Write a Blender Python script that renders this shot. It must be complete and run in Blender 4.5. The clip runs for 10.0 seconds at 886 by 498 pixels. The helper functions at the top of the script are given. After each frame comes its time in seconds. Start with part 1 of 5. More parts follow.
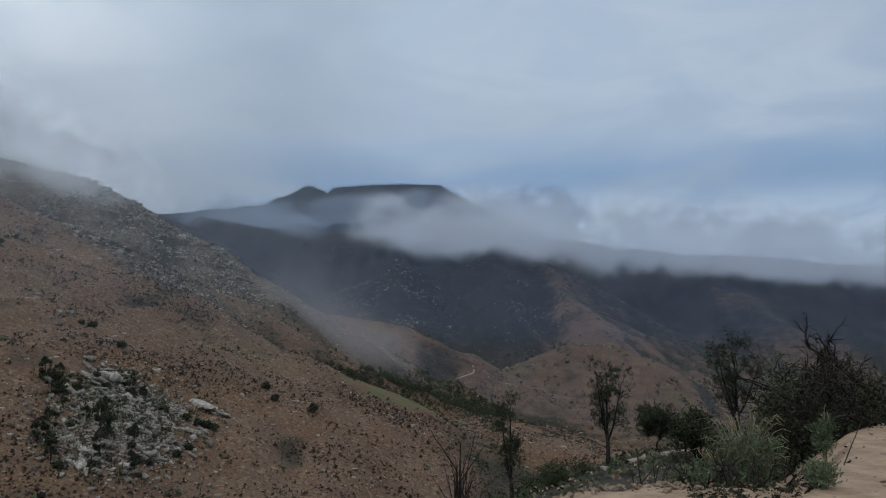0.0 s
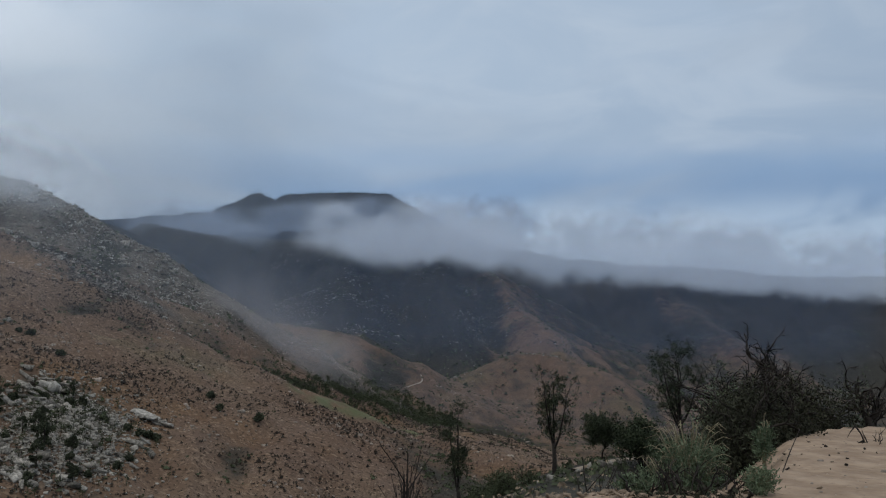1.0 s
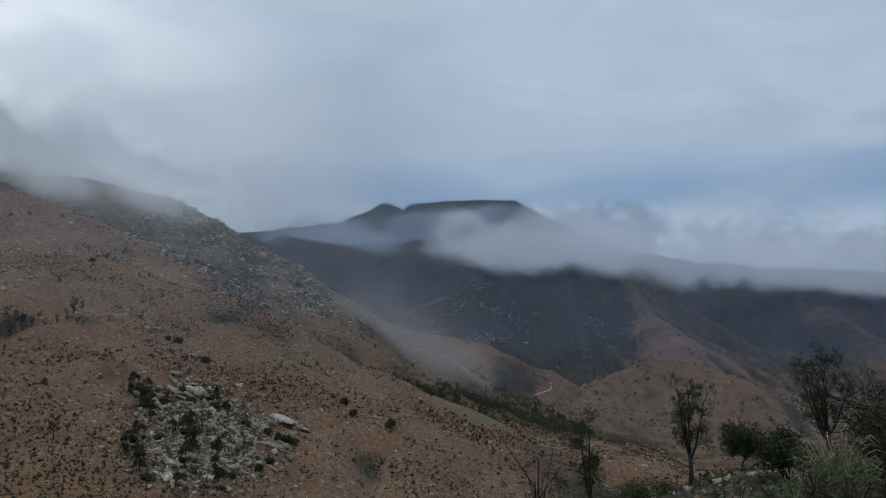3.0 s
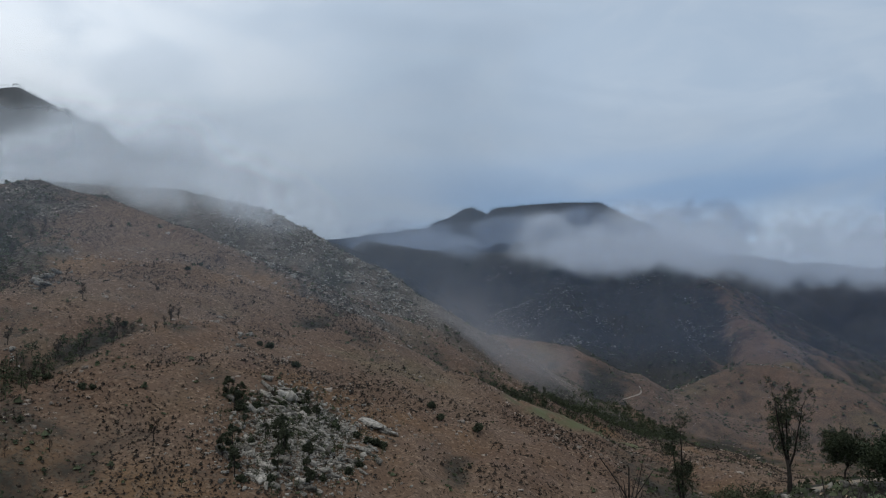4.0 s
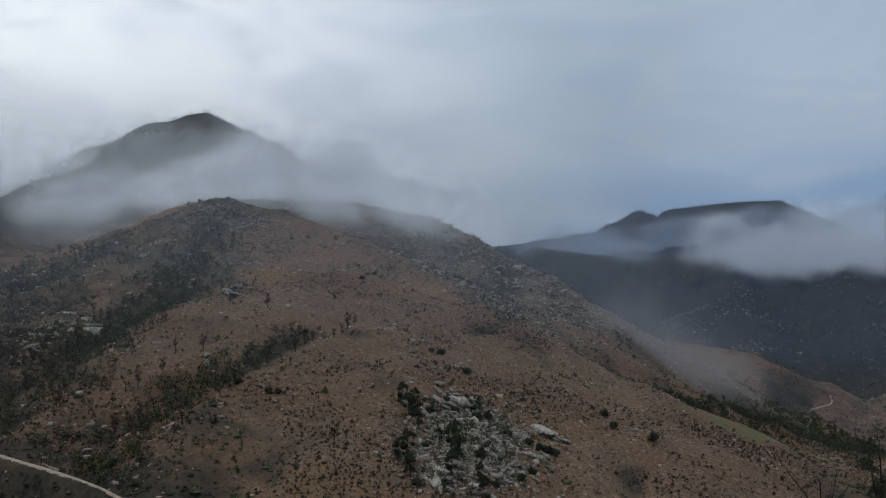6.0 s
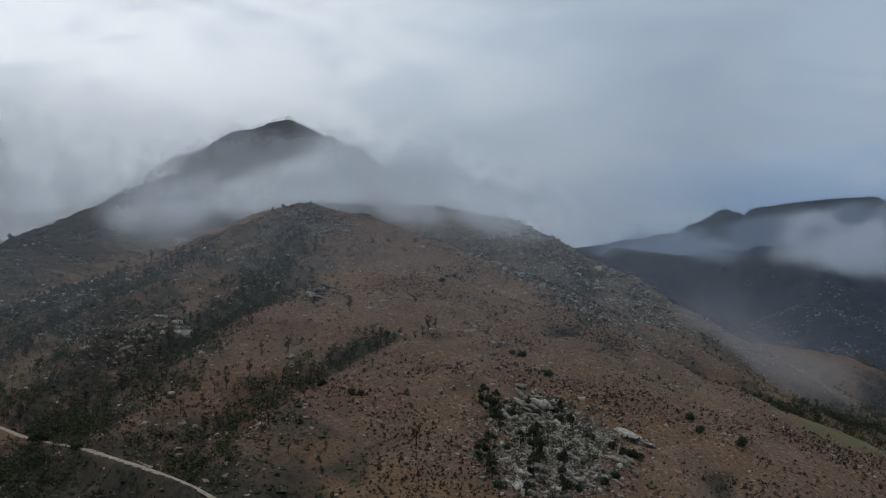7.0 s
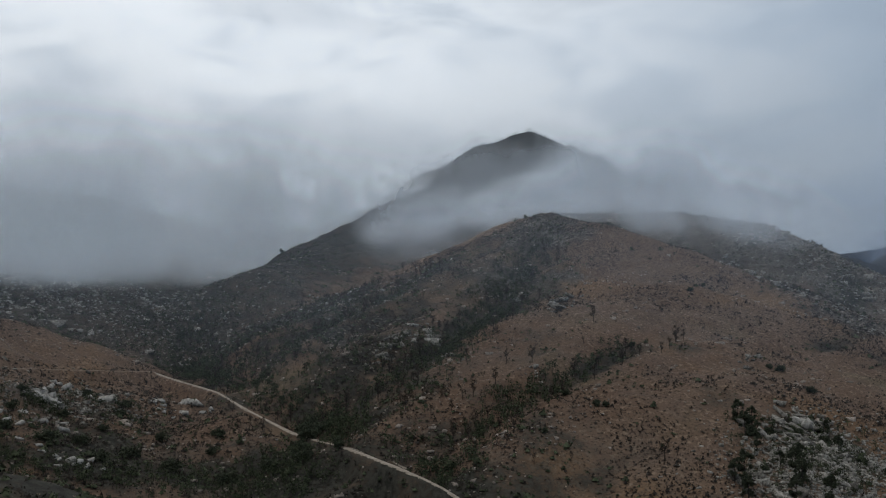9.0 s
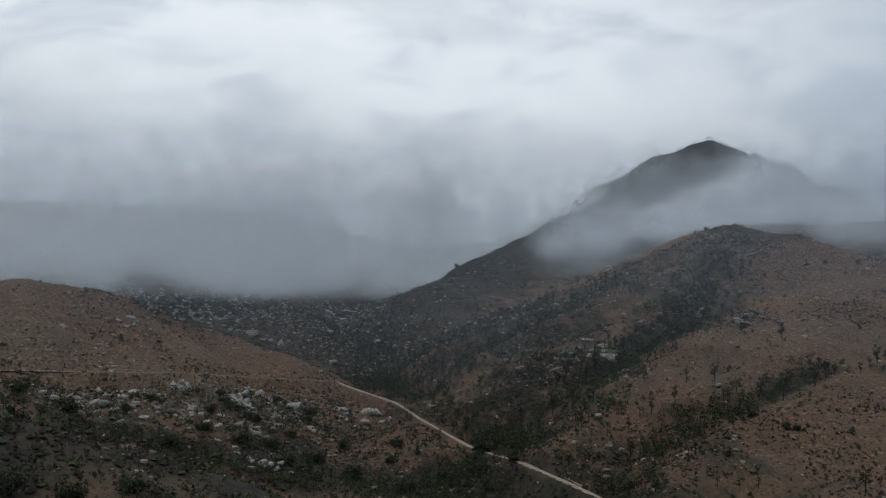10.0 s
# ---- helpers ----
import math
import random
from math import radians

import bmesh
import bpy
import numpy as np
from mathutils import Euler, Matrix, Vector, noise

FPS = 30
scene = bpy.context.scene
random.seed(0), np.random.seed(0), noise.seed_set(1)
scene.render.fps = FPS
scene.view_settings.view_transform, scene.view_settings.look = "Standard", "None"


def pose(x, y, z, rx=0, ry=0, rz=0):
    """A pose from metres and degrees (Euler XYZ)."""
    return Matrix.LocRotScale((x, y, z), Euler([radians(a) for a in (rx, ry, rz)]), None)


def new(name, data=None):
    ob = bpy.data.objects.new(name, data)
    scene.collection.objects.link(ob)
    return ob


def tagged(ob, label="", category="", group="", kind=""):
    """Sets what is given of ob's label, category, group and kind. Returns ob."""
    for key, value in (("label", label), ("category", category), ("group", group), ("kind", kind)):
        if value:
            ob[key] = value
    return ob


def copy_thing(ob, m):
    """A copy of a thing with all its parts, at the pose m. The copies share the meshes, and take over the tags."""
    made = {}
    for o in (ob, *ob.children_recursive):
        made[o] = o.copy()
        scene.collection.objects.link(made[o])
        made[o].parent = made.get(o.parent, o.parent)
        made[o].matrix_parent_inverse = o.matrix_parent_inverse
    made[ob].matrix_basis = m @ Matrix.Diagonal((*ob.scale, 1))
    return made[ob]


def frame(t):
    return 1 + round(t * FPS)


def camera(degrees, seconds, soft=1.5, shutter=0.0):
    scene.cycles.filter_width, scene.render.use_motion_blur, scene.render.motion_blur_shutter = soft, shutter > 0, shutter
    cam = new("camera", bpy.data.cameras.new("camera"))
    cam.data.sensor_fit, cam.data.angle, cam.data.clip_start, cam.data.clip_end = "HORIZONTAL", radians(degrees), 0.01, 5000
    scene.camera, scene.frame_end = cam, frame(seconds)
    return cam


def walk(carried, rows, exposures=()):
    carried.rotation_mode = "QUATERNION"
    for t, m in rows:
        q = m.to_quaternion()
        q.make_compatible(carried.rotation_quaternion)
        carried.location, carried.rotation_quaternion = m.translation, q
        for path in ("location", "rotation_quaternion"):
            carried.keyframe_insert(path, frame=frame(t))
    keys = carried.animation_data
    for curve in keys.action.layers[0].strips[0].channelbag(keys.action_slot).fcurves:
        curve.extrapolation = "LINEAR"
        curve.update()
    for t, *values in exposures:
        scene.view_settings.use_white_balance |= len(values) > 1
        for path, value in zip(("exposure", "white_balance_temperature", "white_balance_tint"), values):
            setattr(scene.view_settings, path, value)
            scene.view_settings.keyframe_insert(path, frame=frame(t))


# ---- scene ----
cam = camera(55.0, 10.0, soft=1.15)
EYE = 1.7
scene.cycles.transparent_max_bounces = 48
# seconds, yaw, pitch, roll: the camera turns on one spot at the edge of the pull-out
ROWS = [
    (0.0, -0.0, 4.0, 0.0),
    (0.5, -2.06, 4.27, -0.09),
    (1.0, -3.45, 4.61, -0.23),
    (1.5, -2.95, 4.78, -0.25),
    (2.0, -0.68, 4.88, -0.21),
    (2.5, 2.21, 4.97, -0.08),
    (4.0, 10.85, 5.38, 0.48),
    (4.5, 13.71, 5.57, 0.64),
    (5.0, 16.56, 5.71, 0.65),
    (5.5, 19.42, 5.82, 0.64),
    (7.0, 27.55, 6.13, 0.7),
    (7.5, 30.52, 6.22, 0.54),
    (8.0, 34.31, 6.33, 0.31),
    (8.5, 38.79, 6.6, 0.14),
    (9.0, 43.74, 6.85, -0.29),
    (9.5, 49.31, 7.23, -0.9),
    (10.0, 55.34, 7.62, -1.48),
]
EXPOSURES = [(0.0, 0.0), (4.5, 0.0), (5.5, -0.1), (7.5, -0.28), (10.0, -0.33)]
walk(cam, [(t, pose(0, 0, EYE, 90 + pitch, roll, yaw)) for t, yaw, pitch, roll in ROWS], EXPOSURES)

# ---- world and light ----
SUN_TILT, SUN_TURN = 52.0, 200.0
world = bpy.data.worlds.new("overcast_sky")
scene.world = world
world.use_nodes = True


class Nodes:
    """Short ways to add and link shader nodes."""

    def __init__(self, tree):
        self.tree = tree
        tree.nodes.clear()

    def add(self, kind, **props):
        node = self.tree.nodes.new(kind)
        for key, value in props.items():
            if key == "operation":
                node.operation = value
            elif key == "blend":
                node.blend_type = value
            elif key == "attribute":
                node.attribute_name = value
            elif key == "data_type":
                node.data_type = value
            elif key == "sky_type":
                node.sky_type = value
        return node

    def link(self, a, b):
        self.tree.links.new(a, b)

    def put(self, socket, value):
        if isinstance(value, (int, float)):
            socket.default_value = value
        elif isinstance(value, (tuple, list)):
            socket.default_value = (*value, 1.0) if len(value) == 3 and socket.type == "RGBA" else value
        else:
            self.link(value, socket)

    def math(self, operation, a, b=0.0, clamp=False):
        node = self.add("ShaderNodeMath", operation=operation)
        node.use_clamp = clamp
        self.put(node.inputs[0], a)
        self.put(node.inputs[1], b)
        return node.outputs[0]

    def mix(self, factor, a, b, blend="MIX"):
        node = self.add("ShaderNodeMixRGB", blend=blend)
        self.put(node.inputs[0], factor)
        self.put(node.inputs[1], a)
        self.put(node.inputs[2], b)
        return node.outputs[0]

    def ramp(self, value, low, high, out_low=0.0, out_high=1.0, smooth=True):
        node = self.add("ShaderNodeMapRange")
        node.interpolation_type = "SMOOTHSTEP" if smooth else "LINEAR"
        self.put(node.inputs[0], value)
        for k, v in zip((1, 2, 3, 4), (low, high, out_low, out_high)):
            self.put(node.inputs[k], v)
        return node.outputs[0]

    def noise(self, vector, scale, detail=4.0, rough=0.55, warp=0.0):
        node = self.add("ShaderNodeTexNoise")
        if vector is not None:
            self.link(vector, node.inputs["Vector"])
        node.inputs["Scale"].default_value = scale
        node.inputs["Detail"].default_value = detail
        node.inputs["Roughness"].default_value = rough
        node.inputs["Distortion"].default_value = warp
        return node.outputs["Fac"]

    def stretch(self, vector, scale, turn=(0, 0, 0), place=(0, 0, 0)):
        node = self.add("ShaderNodeMapping")
        self.link(vector, node.inputs["Vector"])
        node.inputs["Scale"].default_value = scale
        node.inputs["Rotation"].default_value = [radians(a) for a in turn]
        node.inputs["Location"].default_value = place
        return node.outputs[0]


def make_sky():
    n = Nodes(world.node_tree)
    out = n.add("ShaderNodeOutputWorld")
    background = n.add("ShaderNodeBackground")
    way = n.add("ShaderNodeTexCoord").outputs["Generated"]
    parts = n.add("ShaderNodeSeparateXYZ")
    n.link(way, parts.inputs[0])
    up = parts.outputs["Z"]
    # open sky behind the overcast
    air = n.add("ShaderNodeTexSky", sky_type="NISHITA")
    air.sun_disc = False
    air.sun_elevation, air.sun_rotation = radians(SUN_TILT), radians(SUN_TURN)
    air_colour = n.mix(1.0, air.outputs[0], (0.06, 0.06, 0.06), "MULTIPLY")
    # grey stratus, brighter overhead and towards the west
    grain = n.noise(n.stretch(way, (2.0, 2.0, 5.0)), 1.3, 3.0, 0.45, 0.5)
    fine = n.noise(n.stretch(way, (2.4, 2.4, 6.0), place=(3, 1, 0)), 2.4, 5.0, 0.55, 0.6)
    band = n.noise(n.stretch(way, (1.6, 1.6, 6.0), place=(7, 2, 4)), 1.7, 3.0, 0.5, 0.6)
    side = n.add("ShaderNodeVectorMath", operation="DOT_PRODUCT")
    n.link(way, side.inputs[0])
    side.inputs[1].default_value = (-0.93, 0.36, 0.0)
    west = n.ramp(side.outputs["Value"], -0.2, 1.0)
    low = n.ramp(up, 0.10, 0.34)
    lean = n.math("ADD", n.math("MULTIPLY", low, 0.55), n.math("MULTIPLY", west, 0.5))
    tone = n.math("ADD", lean, n.math("MULTIPLY", n.math("SUBTRACT", grain, 0.5), 0.7), True)
    stratus = n.mix(tone, (0.315, 0.415, 0.555), (0.455, 0.560, 0.690))
    bright = n.math("MULTIPLY", n.ramp(side.outputs["Value"], 0.50, 0.95), n.ramp(up, 0.12, 0.30))
    bright = n.math("MULTIPLY", bright, n.ramp(fine, 0.30, 0.62, 0.45, 1.0))
    stratus = n.mix(bright, stratus, (1.22, 1.29, 1.36))
    stratus = n.mix(n.ramp(fine, 0.38, 0.72, 0.0, 0.36), stratus, (0.57, 0.645, 0.735))
    stratus = n.mix(n.math("MULTIPLY", n.ramp(band, 0.52, 0.34), 0.22), stratus, (0.30, 0.375, 0.48))
    # the ceiling is darker where it comes down on the western hills
    murk = n.math("MULTIPLY", n.ramp(up, 0.31, 0.12), n.ramp(west, 0.60, 0.85))
    stratus = n.mix(n.math("MULTIPLY", murk, 0.75), stratus, (0.45, 0.505, 0.565))
    # a thin belt low over the far valley lets the blue through
    belt_line = n.math("MULTIPLY", n.ramp(up, 0.085, 0.135), n.ramp(up, 0.215, 0.155))
    belt_line = n.math("MULTIPLY", belt_line, n.ramp(west, 0.86, 0.58))
    gap = n.math("MULTIPLY", belt_line, n.ramp(band, 0.70, 0.42))
    colour = n.mix(n.math("MULTIPLY", gap, 0.72), stratus, (0.235, 0.375, 0.59))
    gleam = n.math("MULTIPLY", n.ramp(up, 0.045, 0.075), n.ramp(up, 0.150, 0.105))
    gleam = n.math("MULTIPLY", gleam, n.math("MULTIPLY", n.ramp(west, 0.55, 0.25), n.ramp(fine, 0.38, 0.56)))
    colour = n.mix(n.math("MULTIPLY", gleam, 0.7), colour, (0.52, 0.66, 0.83))
    colour = n.mix(0.06, colour, air_colour)
    # an overcast sky is brightest overhead
    colour = n.mix(n.ramp(up, 0.42, 0.95), colour, (0.84, 0.84, 0.85))
    n.link(colour, background.inputs["Color"])
    background.inputs["Strength"].default_value = 1.0
    n.link(background.outputs[0], out.inputs[0])


make_sky()
sun = new("sun", bpy.data.lights.new("sun", "SUN"))
sun.data.energy, sun.data.angle, sun.data.color = 0.55, radians(25), (1.0, 0.97, 0.92)
sun.matrix_world = pose(0, 0, 300, 90 - SUN_TILT, 0, -SUN_TURN + 180)

# ---- materials ----


def surface(name, rough=0.9):
    m = bpy.data.materials.new(name)
    m.use_nodes = True
    n = Nodes(m.node_tree)
    out = n.add("ShaderNodeOutputMaterial")
    bsdf = n.add("ShaderNodeBsdfPrincipled")
    bsdf.inputs["Roughness"].default_value = rough
    bsdf.inputs["Specular IOR Level"].default_value = 0.2
    n.link(bsdf.outputs[0], out.inputs[0])
    return m, n, bsdf


def bump(n, bsdf, height, strength, distance):
    node = n.add("ShaderNodeBump")
    node.inputs["Strength"].default_value = strength
    node.inputs["Distance"].default_value = distance
    n.link(height, node.inputs["Height"])
    n.link(node.outputs[0], bsdf.inputs["Normal"])


def ground_material():
    m, n, bsdf = surface("hillside_ground", 0.95)
    p = n.add("ShaderNodeNewGeometry").outputs["Position"]
    brush = n.add("ShaderNodeAttribute", attribute="brush").outputs["Fac"]
    rock = n.add("ShaderNodeAttribute", attribute="rock").outputs["Fac"]
    sand = n.add("ShaderNodeAttribute", attribute="sand").outputs["Fac"]
    green = n.add("ShaderNodeAttribute", attribute="green").outputs["Fac"]
    broad, mid = n.noise(p, 0.012, 5.0, 0.6), n.noise(p, 0.06, 5.0, 0.6)
    small, fine = n.noise(p, 0.45, 4.0, 0.65), n.noise(p, 2.2, 3.0, 0.6)
    soil = n.mix(n.ramp(broad, 0.35, 0.65), (0.112, 0.070, 0.046), (0.138, 0.095, 0.065))
    tint = n.noise(n.stretch(p, (1, 1, 1), place=(310, 90, 0)), 0.009, 4.0, 0.55)
    soil = n.mix(n.ramp(tint, 0.53, 0.68, 0, 0.8), soil, (0.165, 0.100, 0.052))
    soil = n.mix(n.ramp(tint, 0.45, 0.30, 0, 0.7), soil, (0.118, 0.100, 0.058))
    soil = n.mix(n.ramp(mid, 0.42, 0.68, 0, 0.55), soil, (0.120, 0.083, 0.064))
    soil = n.mix(n.ramp(small, 0.50, 0.70, 0, 0.75), soil, (0.270, 0.195, 0.135))
    soil = n.mix(n.ramp(n.noise(p, 0.8, 3.0, 0.6), 0.48, 0.36, 0, 0.75), soil, (0.040, 0.028, 0.021))
    stony = n.mix(n.ramp(small, 0.35, 0.65), (0.052, 0.045, 0.038), (0.108, 0.094, 0.080))
    soil = n.mix(n.ramp(rock, 0.45, 0.85, 0, 0.85), soil, stony)
    dark = n.mix(n.ramp(small, 0.35, 0.65), (0.018, 0.018, 0.014), (0.050, 0.047, 0.037))
    edge = n.math("ADD", brush, n.math("MULTIPLY", n.math("SUBTRACT", mid, 0.5), 1.3))
    edge = n.math("ADD", edge, n.math("MULTIPLY", n.math("SUBTRACT", small, 0.5), 0.9))
    colour = n.mix(n.ramp(edge, 0.25, 0.95), soil, dark)
    colour = n.mix(n.math("MULTIPLY", green, n.ramp(mid, 0.3, 0.6)), colour, (0.095, 0.105, 0.052))
    stone = n.math("ADD", rock, n.math("MULTIPLY", n.math("SUBTRACT", small, 0.5), 1.7))
    stone = n.math("MULTIPLY", n.ramp(stone, 0.62, 0.95), n.ramp(mid, 0.40, 0.58))
    colour = n.mix(n.math("MULTIPLY", stone, 0.55), colour, (0.20, 0.178, 0.152))
    pale = n.mix(n.ramp(fine, 0.35, 0.7), (0.245, 0.178, 0.124), (0.355, 0.270, 0.193))
    pale = n.mix(n.ramp(n.noise(p, 9.0, 3.0), 0.55, 0.7, 0, 0.5), pale, (0.17, 0.12, 0.085))
    colour = n.mix(sand, colour, pale)
    n.link(colour, bsdf.inputs["Base Color"])
    both = n.math("ADD", n.math("MULTIPLY", small, 1.0), n.math("MULTIPLY", fine, 0.25))
    bump(n, bsdf, both, 0.6, 0.5)
    return m


def plain(name, dark, light, scale, rough=0.9, relief=0.3, depth=0.05, vary=0.0, each=0.0):
    """A mottled surface between two colours, with grain at two scales."""
    m, n, bsdf = surface(name, rough)
    p = n.add("ShaderNodeNewGeometry").outputs["Position"]
    a, b = n.noise(p, scale, 4.0, 0.6), n.noise(p, scale * 6, 3.0, 0.6)
    tone = n.math("ADD", n.math("MULTIPLY", a, 0.7), n.math("MULTIPLY", b, 0.3))
    colour = n.mix(n.ramp(tone, 0.34, 0.66), dark, light)
    if vary:
        island = n.add("ShaderNodeNewGeometry").outputs["Random Per Island"]
        gain = n.ramp(island, 0, 1, 1 - vary, 1 + vary, False)
        colour = n.mix(1.0, colour, gain, "MULTIPLY")
    if each:
        other = n.add("ShaderNodeObjectInfo").outputs["Random"]
        colour = n.mix(1.0, colour, n.ramp(other, 0, 1, 1 - each, 1 + each * 0.6, False), "MULTIPLY")
    n.link(colour, bsdf.inputs["Base Color"])
    if relief:
        bump(n, bsdf, tone, relief, depth)
    return m


def cloud_material(name, size, fray, low, high, most, uplight, colour=(0.88, 0.90, 0.93, 1)):
    """Vapour, or painted haze, of one colour: thin where the mesh's own density is low, frayed by noise of that size in
    metres.
    """
    m = bpy.data.materials.new(name)
    m.use_nodes = True
    n = Nodes(m.node_tree)
    out = n.add("ShaderNodeOutputMaterial")
    p = n.add("ShaderNodeNewGeometry").outputs["Position"]
    p = n.stretch(p, (1.0, 1.0, 1.15))
    dens = n.add("ShaderNodeAttribute", attribute="vapour_mass").outputs["Fac"]
    a = n.noise(p, 1.0 / size, 2.5, 0.42, 0.3)
    b = n.noise(p, 3.3 / size, 2.0, 0.45, 0.6)
    wisp = n.math("ADD", n.math("MULTIPLY", n.math("SUBTRACT", a, 0.5), fray), n.math("MULTIPLY", n.math("SUBTRACT", b, 0.5), fray * 0.45))
    wisp = n.math("MULTIPLY", wisp, n.add("ShaderNodeAttribute", attribute="vapour_fray").outputs["Fac"])
    # the vapour frays most where it is neither thick nor thin
    rim = n.math("MULTIPLY", n.math("MULTIPLY", dens, n.math("SUBTRACT", 1.0, dens)), n.math("MULTIPLY", dens, 5.5))
    wisp = n.math("MULTIPLY", wisp, n.math("ADD", rim, 0.08))
    alpha = n.ramp(n.math("ADD", dens, wisp), low, high, 0.0, most)
    alpha = n.math("MULTIPLY", alpha, n.ramp(dens, 0.0, 0.35))
    clear = n.add("ShaderNodeBsdfTransparent")
    # vapour scatters: half by the side it is seen from, half by the light that falls in from above
    sides, above = [], []
    for kind, up in (("ShaderNodeBsdfDiffuse", 1.0), ("ShaderNodeBsdfTranslucent", -1.0)):
        a, b = n.add(kind), n.add(kind)
        a.inputs["Color"].default_value = colour
        b.inputs["Color"].default_value = colour
        aim = n.add("ShaderNodeCombineXYZ")
        aim.inputs[2].default_value = up
        n.link(aim.outputs[0], b.inputs["Normal"])
        sides.append(a)
        above.append(b)
    body, lit, all_round, veil = n.add("ShaderNodeMixShader"), n.add("ShaderNodeAddShader"), n.add("ShaderNodeMixShader"), n.add("ShaderNodeMixShader")
    body.inputs[0].default_value = 0.5
    n.link(sides[0].outputs[0], body.inputs[1])
    n.link(sides[1].outputs[0], body.inputs[2])
    n.link(above[0].outputs[0], lit.inputs[0])
    n.link(above[1].outputs[0], lit.inputs[1])
    all_round.inputs[0].default_value = uplight
    n.link(body.outputs[0], all_round.inputs[1])
    n.link(lit.outputs[0], all_round.inputs[2])
    n.link(alpha, veil.inputs[0])
    n.link(clear.outputs[0], veil.inputs[1])
    n.link(all_round.outputs[0], veil.inputs[2])
    n.link(veil.outputs[0], out.inputs[0])
    return m


GROUND = ground_material()
ROAD = plain("packed_dirt_road", (0.24, 0.20, 0.155), (0.38, 0.325, 0.26), 0.5)
EARTH = plain("trodden_earth", (0.15, 0.115, 0.085), (0.26, 0.20, 0.15), 0.3)
CLOD = plain("sandy_clods", (0.13, 0.098, 0.070), (0.30, 0.232, 0.168), 5.0, 0.95, 0.8, 0.03)
ROCK = plain("weathered_granite", (0.065, 0.061, 0.053), (0.31, 0.29, 0.25), 1.1, 0.9, 0.6, 0.3, 0.45, 0.5)
LIGHT_ROCK = plain("pale_lichened_granite", (0.11, 0.104, 0.090), (0.40, 0.375, 0.328), 0.9, 0.9, 0.6, 0.3, 0.2, 0.2)
PALE_ROCK = plain("bare_pale_granite", (0.20, 0.19, 0.168), (0.50, 0.475, 0.425), 0.7, 0.9, 0.6, 0.3, 0.1, 0.15)
PALE_STONE = plain("pale_hillside_stone", (0.155, 0.130, 0.108), (0.37, 0.315, 0.262), 0.8, 0.9, 0.4, 0.2, 0.35)
SCORCHED = plain("scorched_leaves", (0.030, 0.024, 0.018), (0.080, 0.062, 0.046), 0.6, 0.95, 0, 0, 0.4)
BRUSH = plain("dry_brush_leaves", (0.012, 0.010, 0.008), (0.040, 0.032, 0.024), 0.4, 0.95, 0, 0, 0.5)
OAK = plain("oak_leaves", (0.032, 0.039, 0.024), (0.080, 0.089, 0.056), 0.4, 0.95, 0, 0, 0.5)
SCRUB = plain("dark_evergreen_scrub", (0.026, 0.034, 0.018), (0.074, 0.086, 0.048), 0.4, 0.95, 0, 0, 0.5)
BARK = plain("charred_bark", (0.012, 0.010, 0.009), (0.05, 0.042, 0.036), 3.0, 0.95, 0.5, 0.02)
NEEDLES = plain("grey_pine_needles", (0.018, 0.026, 0.015), (0.06, 0.075, 0.04), 1.0, 0.85, 0, 0, 0.4)
DARKLEAF = plain("dark_scorched_leaves", (0.017, 0.019, 0.012), (0.058, 0.060, 0.038), 1.5, 0.9, 0, 0, 0.4)
SAGE = plain("sage_green_leaves", (0.070, 0.100, 0.058), (0.170, 0.215, 0.130), 2.0, 0.85, 0, 0, 0.3)
GRASS = plain("dry_grass", (0.19, 0.145, 0.102), (0.37, 0.290, 0.208), 0.5, 0.95, 0, 0, 0.4)
STRAW = plain("dry_stems", (0.16, 0.14, 0.09), (0.30, 0.26, 0.17), 3.0, 0.9, 0, 0, 0.3)

# ---- the land ----
RIDGES = []


def ridge(slope, blunt, brush, rock, crest):
    """A crest line in metres, its side slope, how blunt it is, and how much brush and bare rock cover it."""
    RIDGES.append((slope, blunt, brush, rock, crest))


# brown hill
ridge(0.46, 12, 0.12, 0.25, [(-616, 788, 160.1), (-478, 591, 116.6), (-411, 566, 115.1), (-379, 577, 106.1), (-345, 574, 93.5), (-312, 570, 80.4), (-286, 573, 69.0), (-255, 567, 53.9), (-212, 559, 20.5), (-168, 550, -1.3), (-123, 538, -17.6), (-87, 525, -29.0), (-62, 516, -38.3), (-28, 509, -49.2), (15, 500, -63.2), (68, 475, -75.2), (109, 437, -81.7)])
# rocky shoulder
ridge(0.6, 8, 0.55, 0.85, [(-603, 772, 160.4), (-400, 750, 137.8), (-332, 761, 119.8), (-285, 758, 98.3), (-244, 751, 75.0), (-203, 743, 56.9), (-170, 730, 25.3), (-141, 726, -31.9)])
# peak
ridge(0.62, 4, 1.1, 0.2, [(-1442, 901, 225.5), (-1226, 1028, 240.8), (-1120, 1050, 285), (-1061, 1075, 326), (-1028, 1078, 280), (-1013, 1107, 310), (-987, 1129, 368.4), (-962, 1151, 379.7), (-940, 1169, 391.9), (-916, 1188, 397.9), (-900, 1200, 388.0), (-882, 1214, 335), (-859, 1229, 370.8), (-839, 1243, 353.9), (-811, 1250, 280), (-727, 1312, 244.6), (-610, 1370, 199.2), (-413, 1442, 132.9)])
# peak spur
ridge(0.6, 10, 0.9, 0.3, [(-917, 1187, 392.4), (-778, 978, 244.7), (-616, 788, 160.1)])
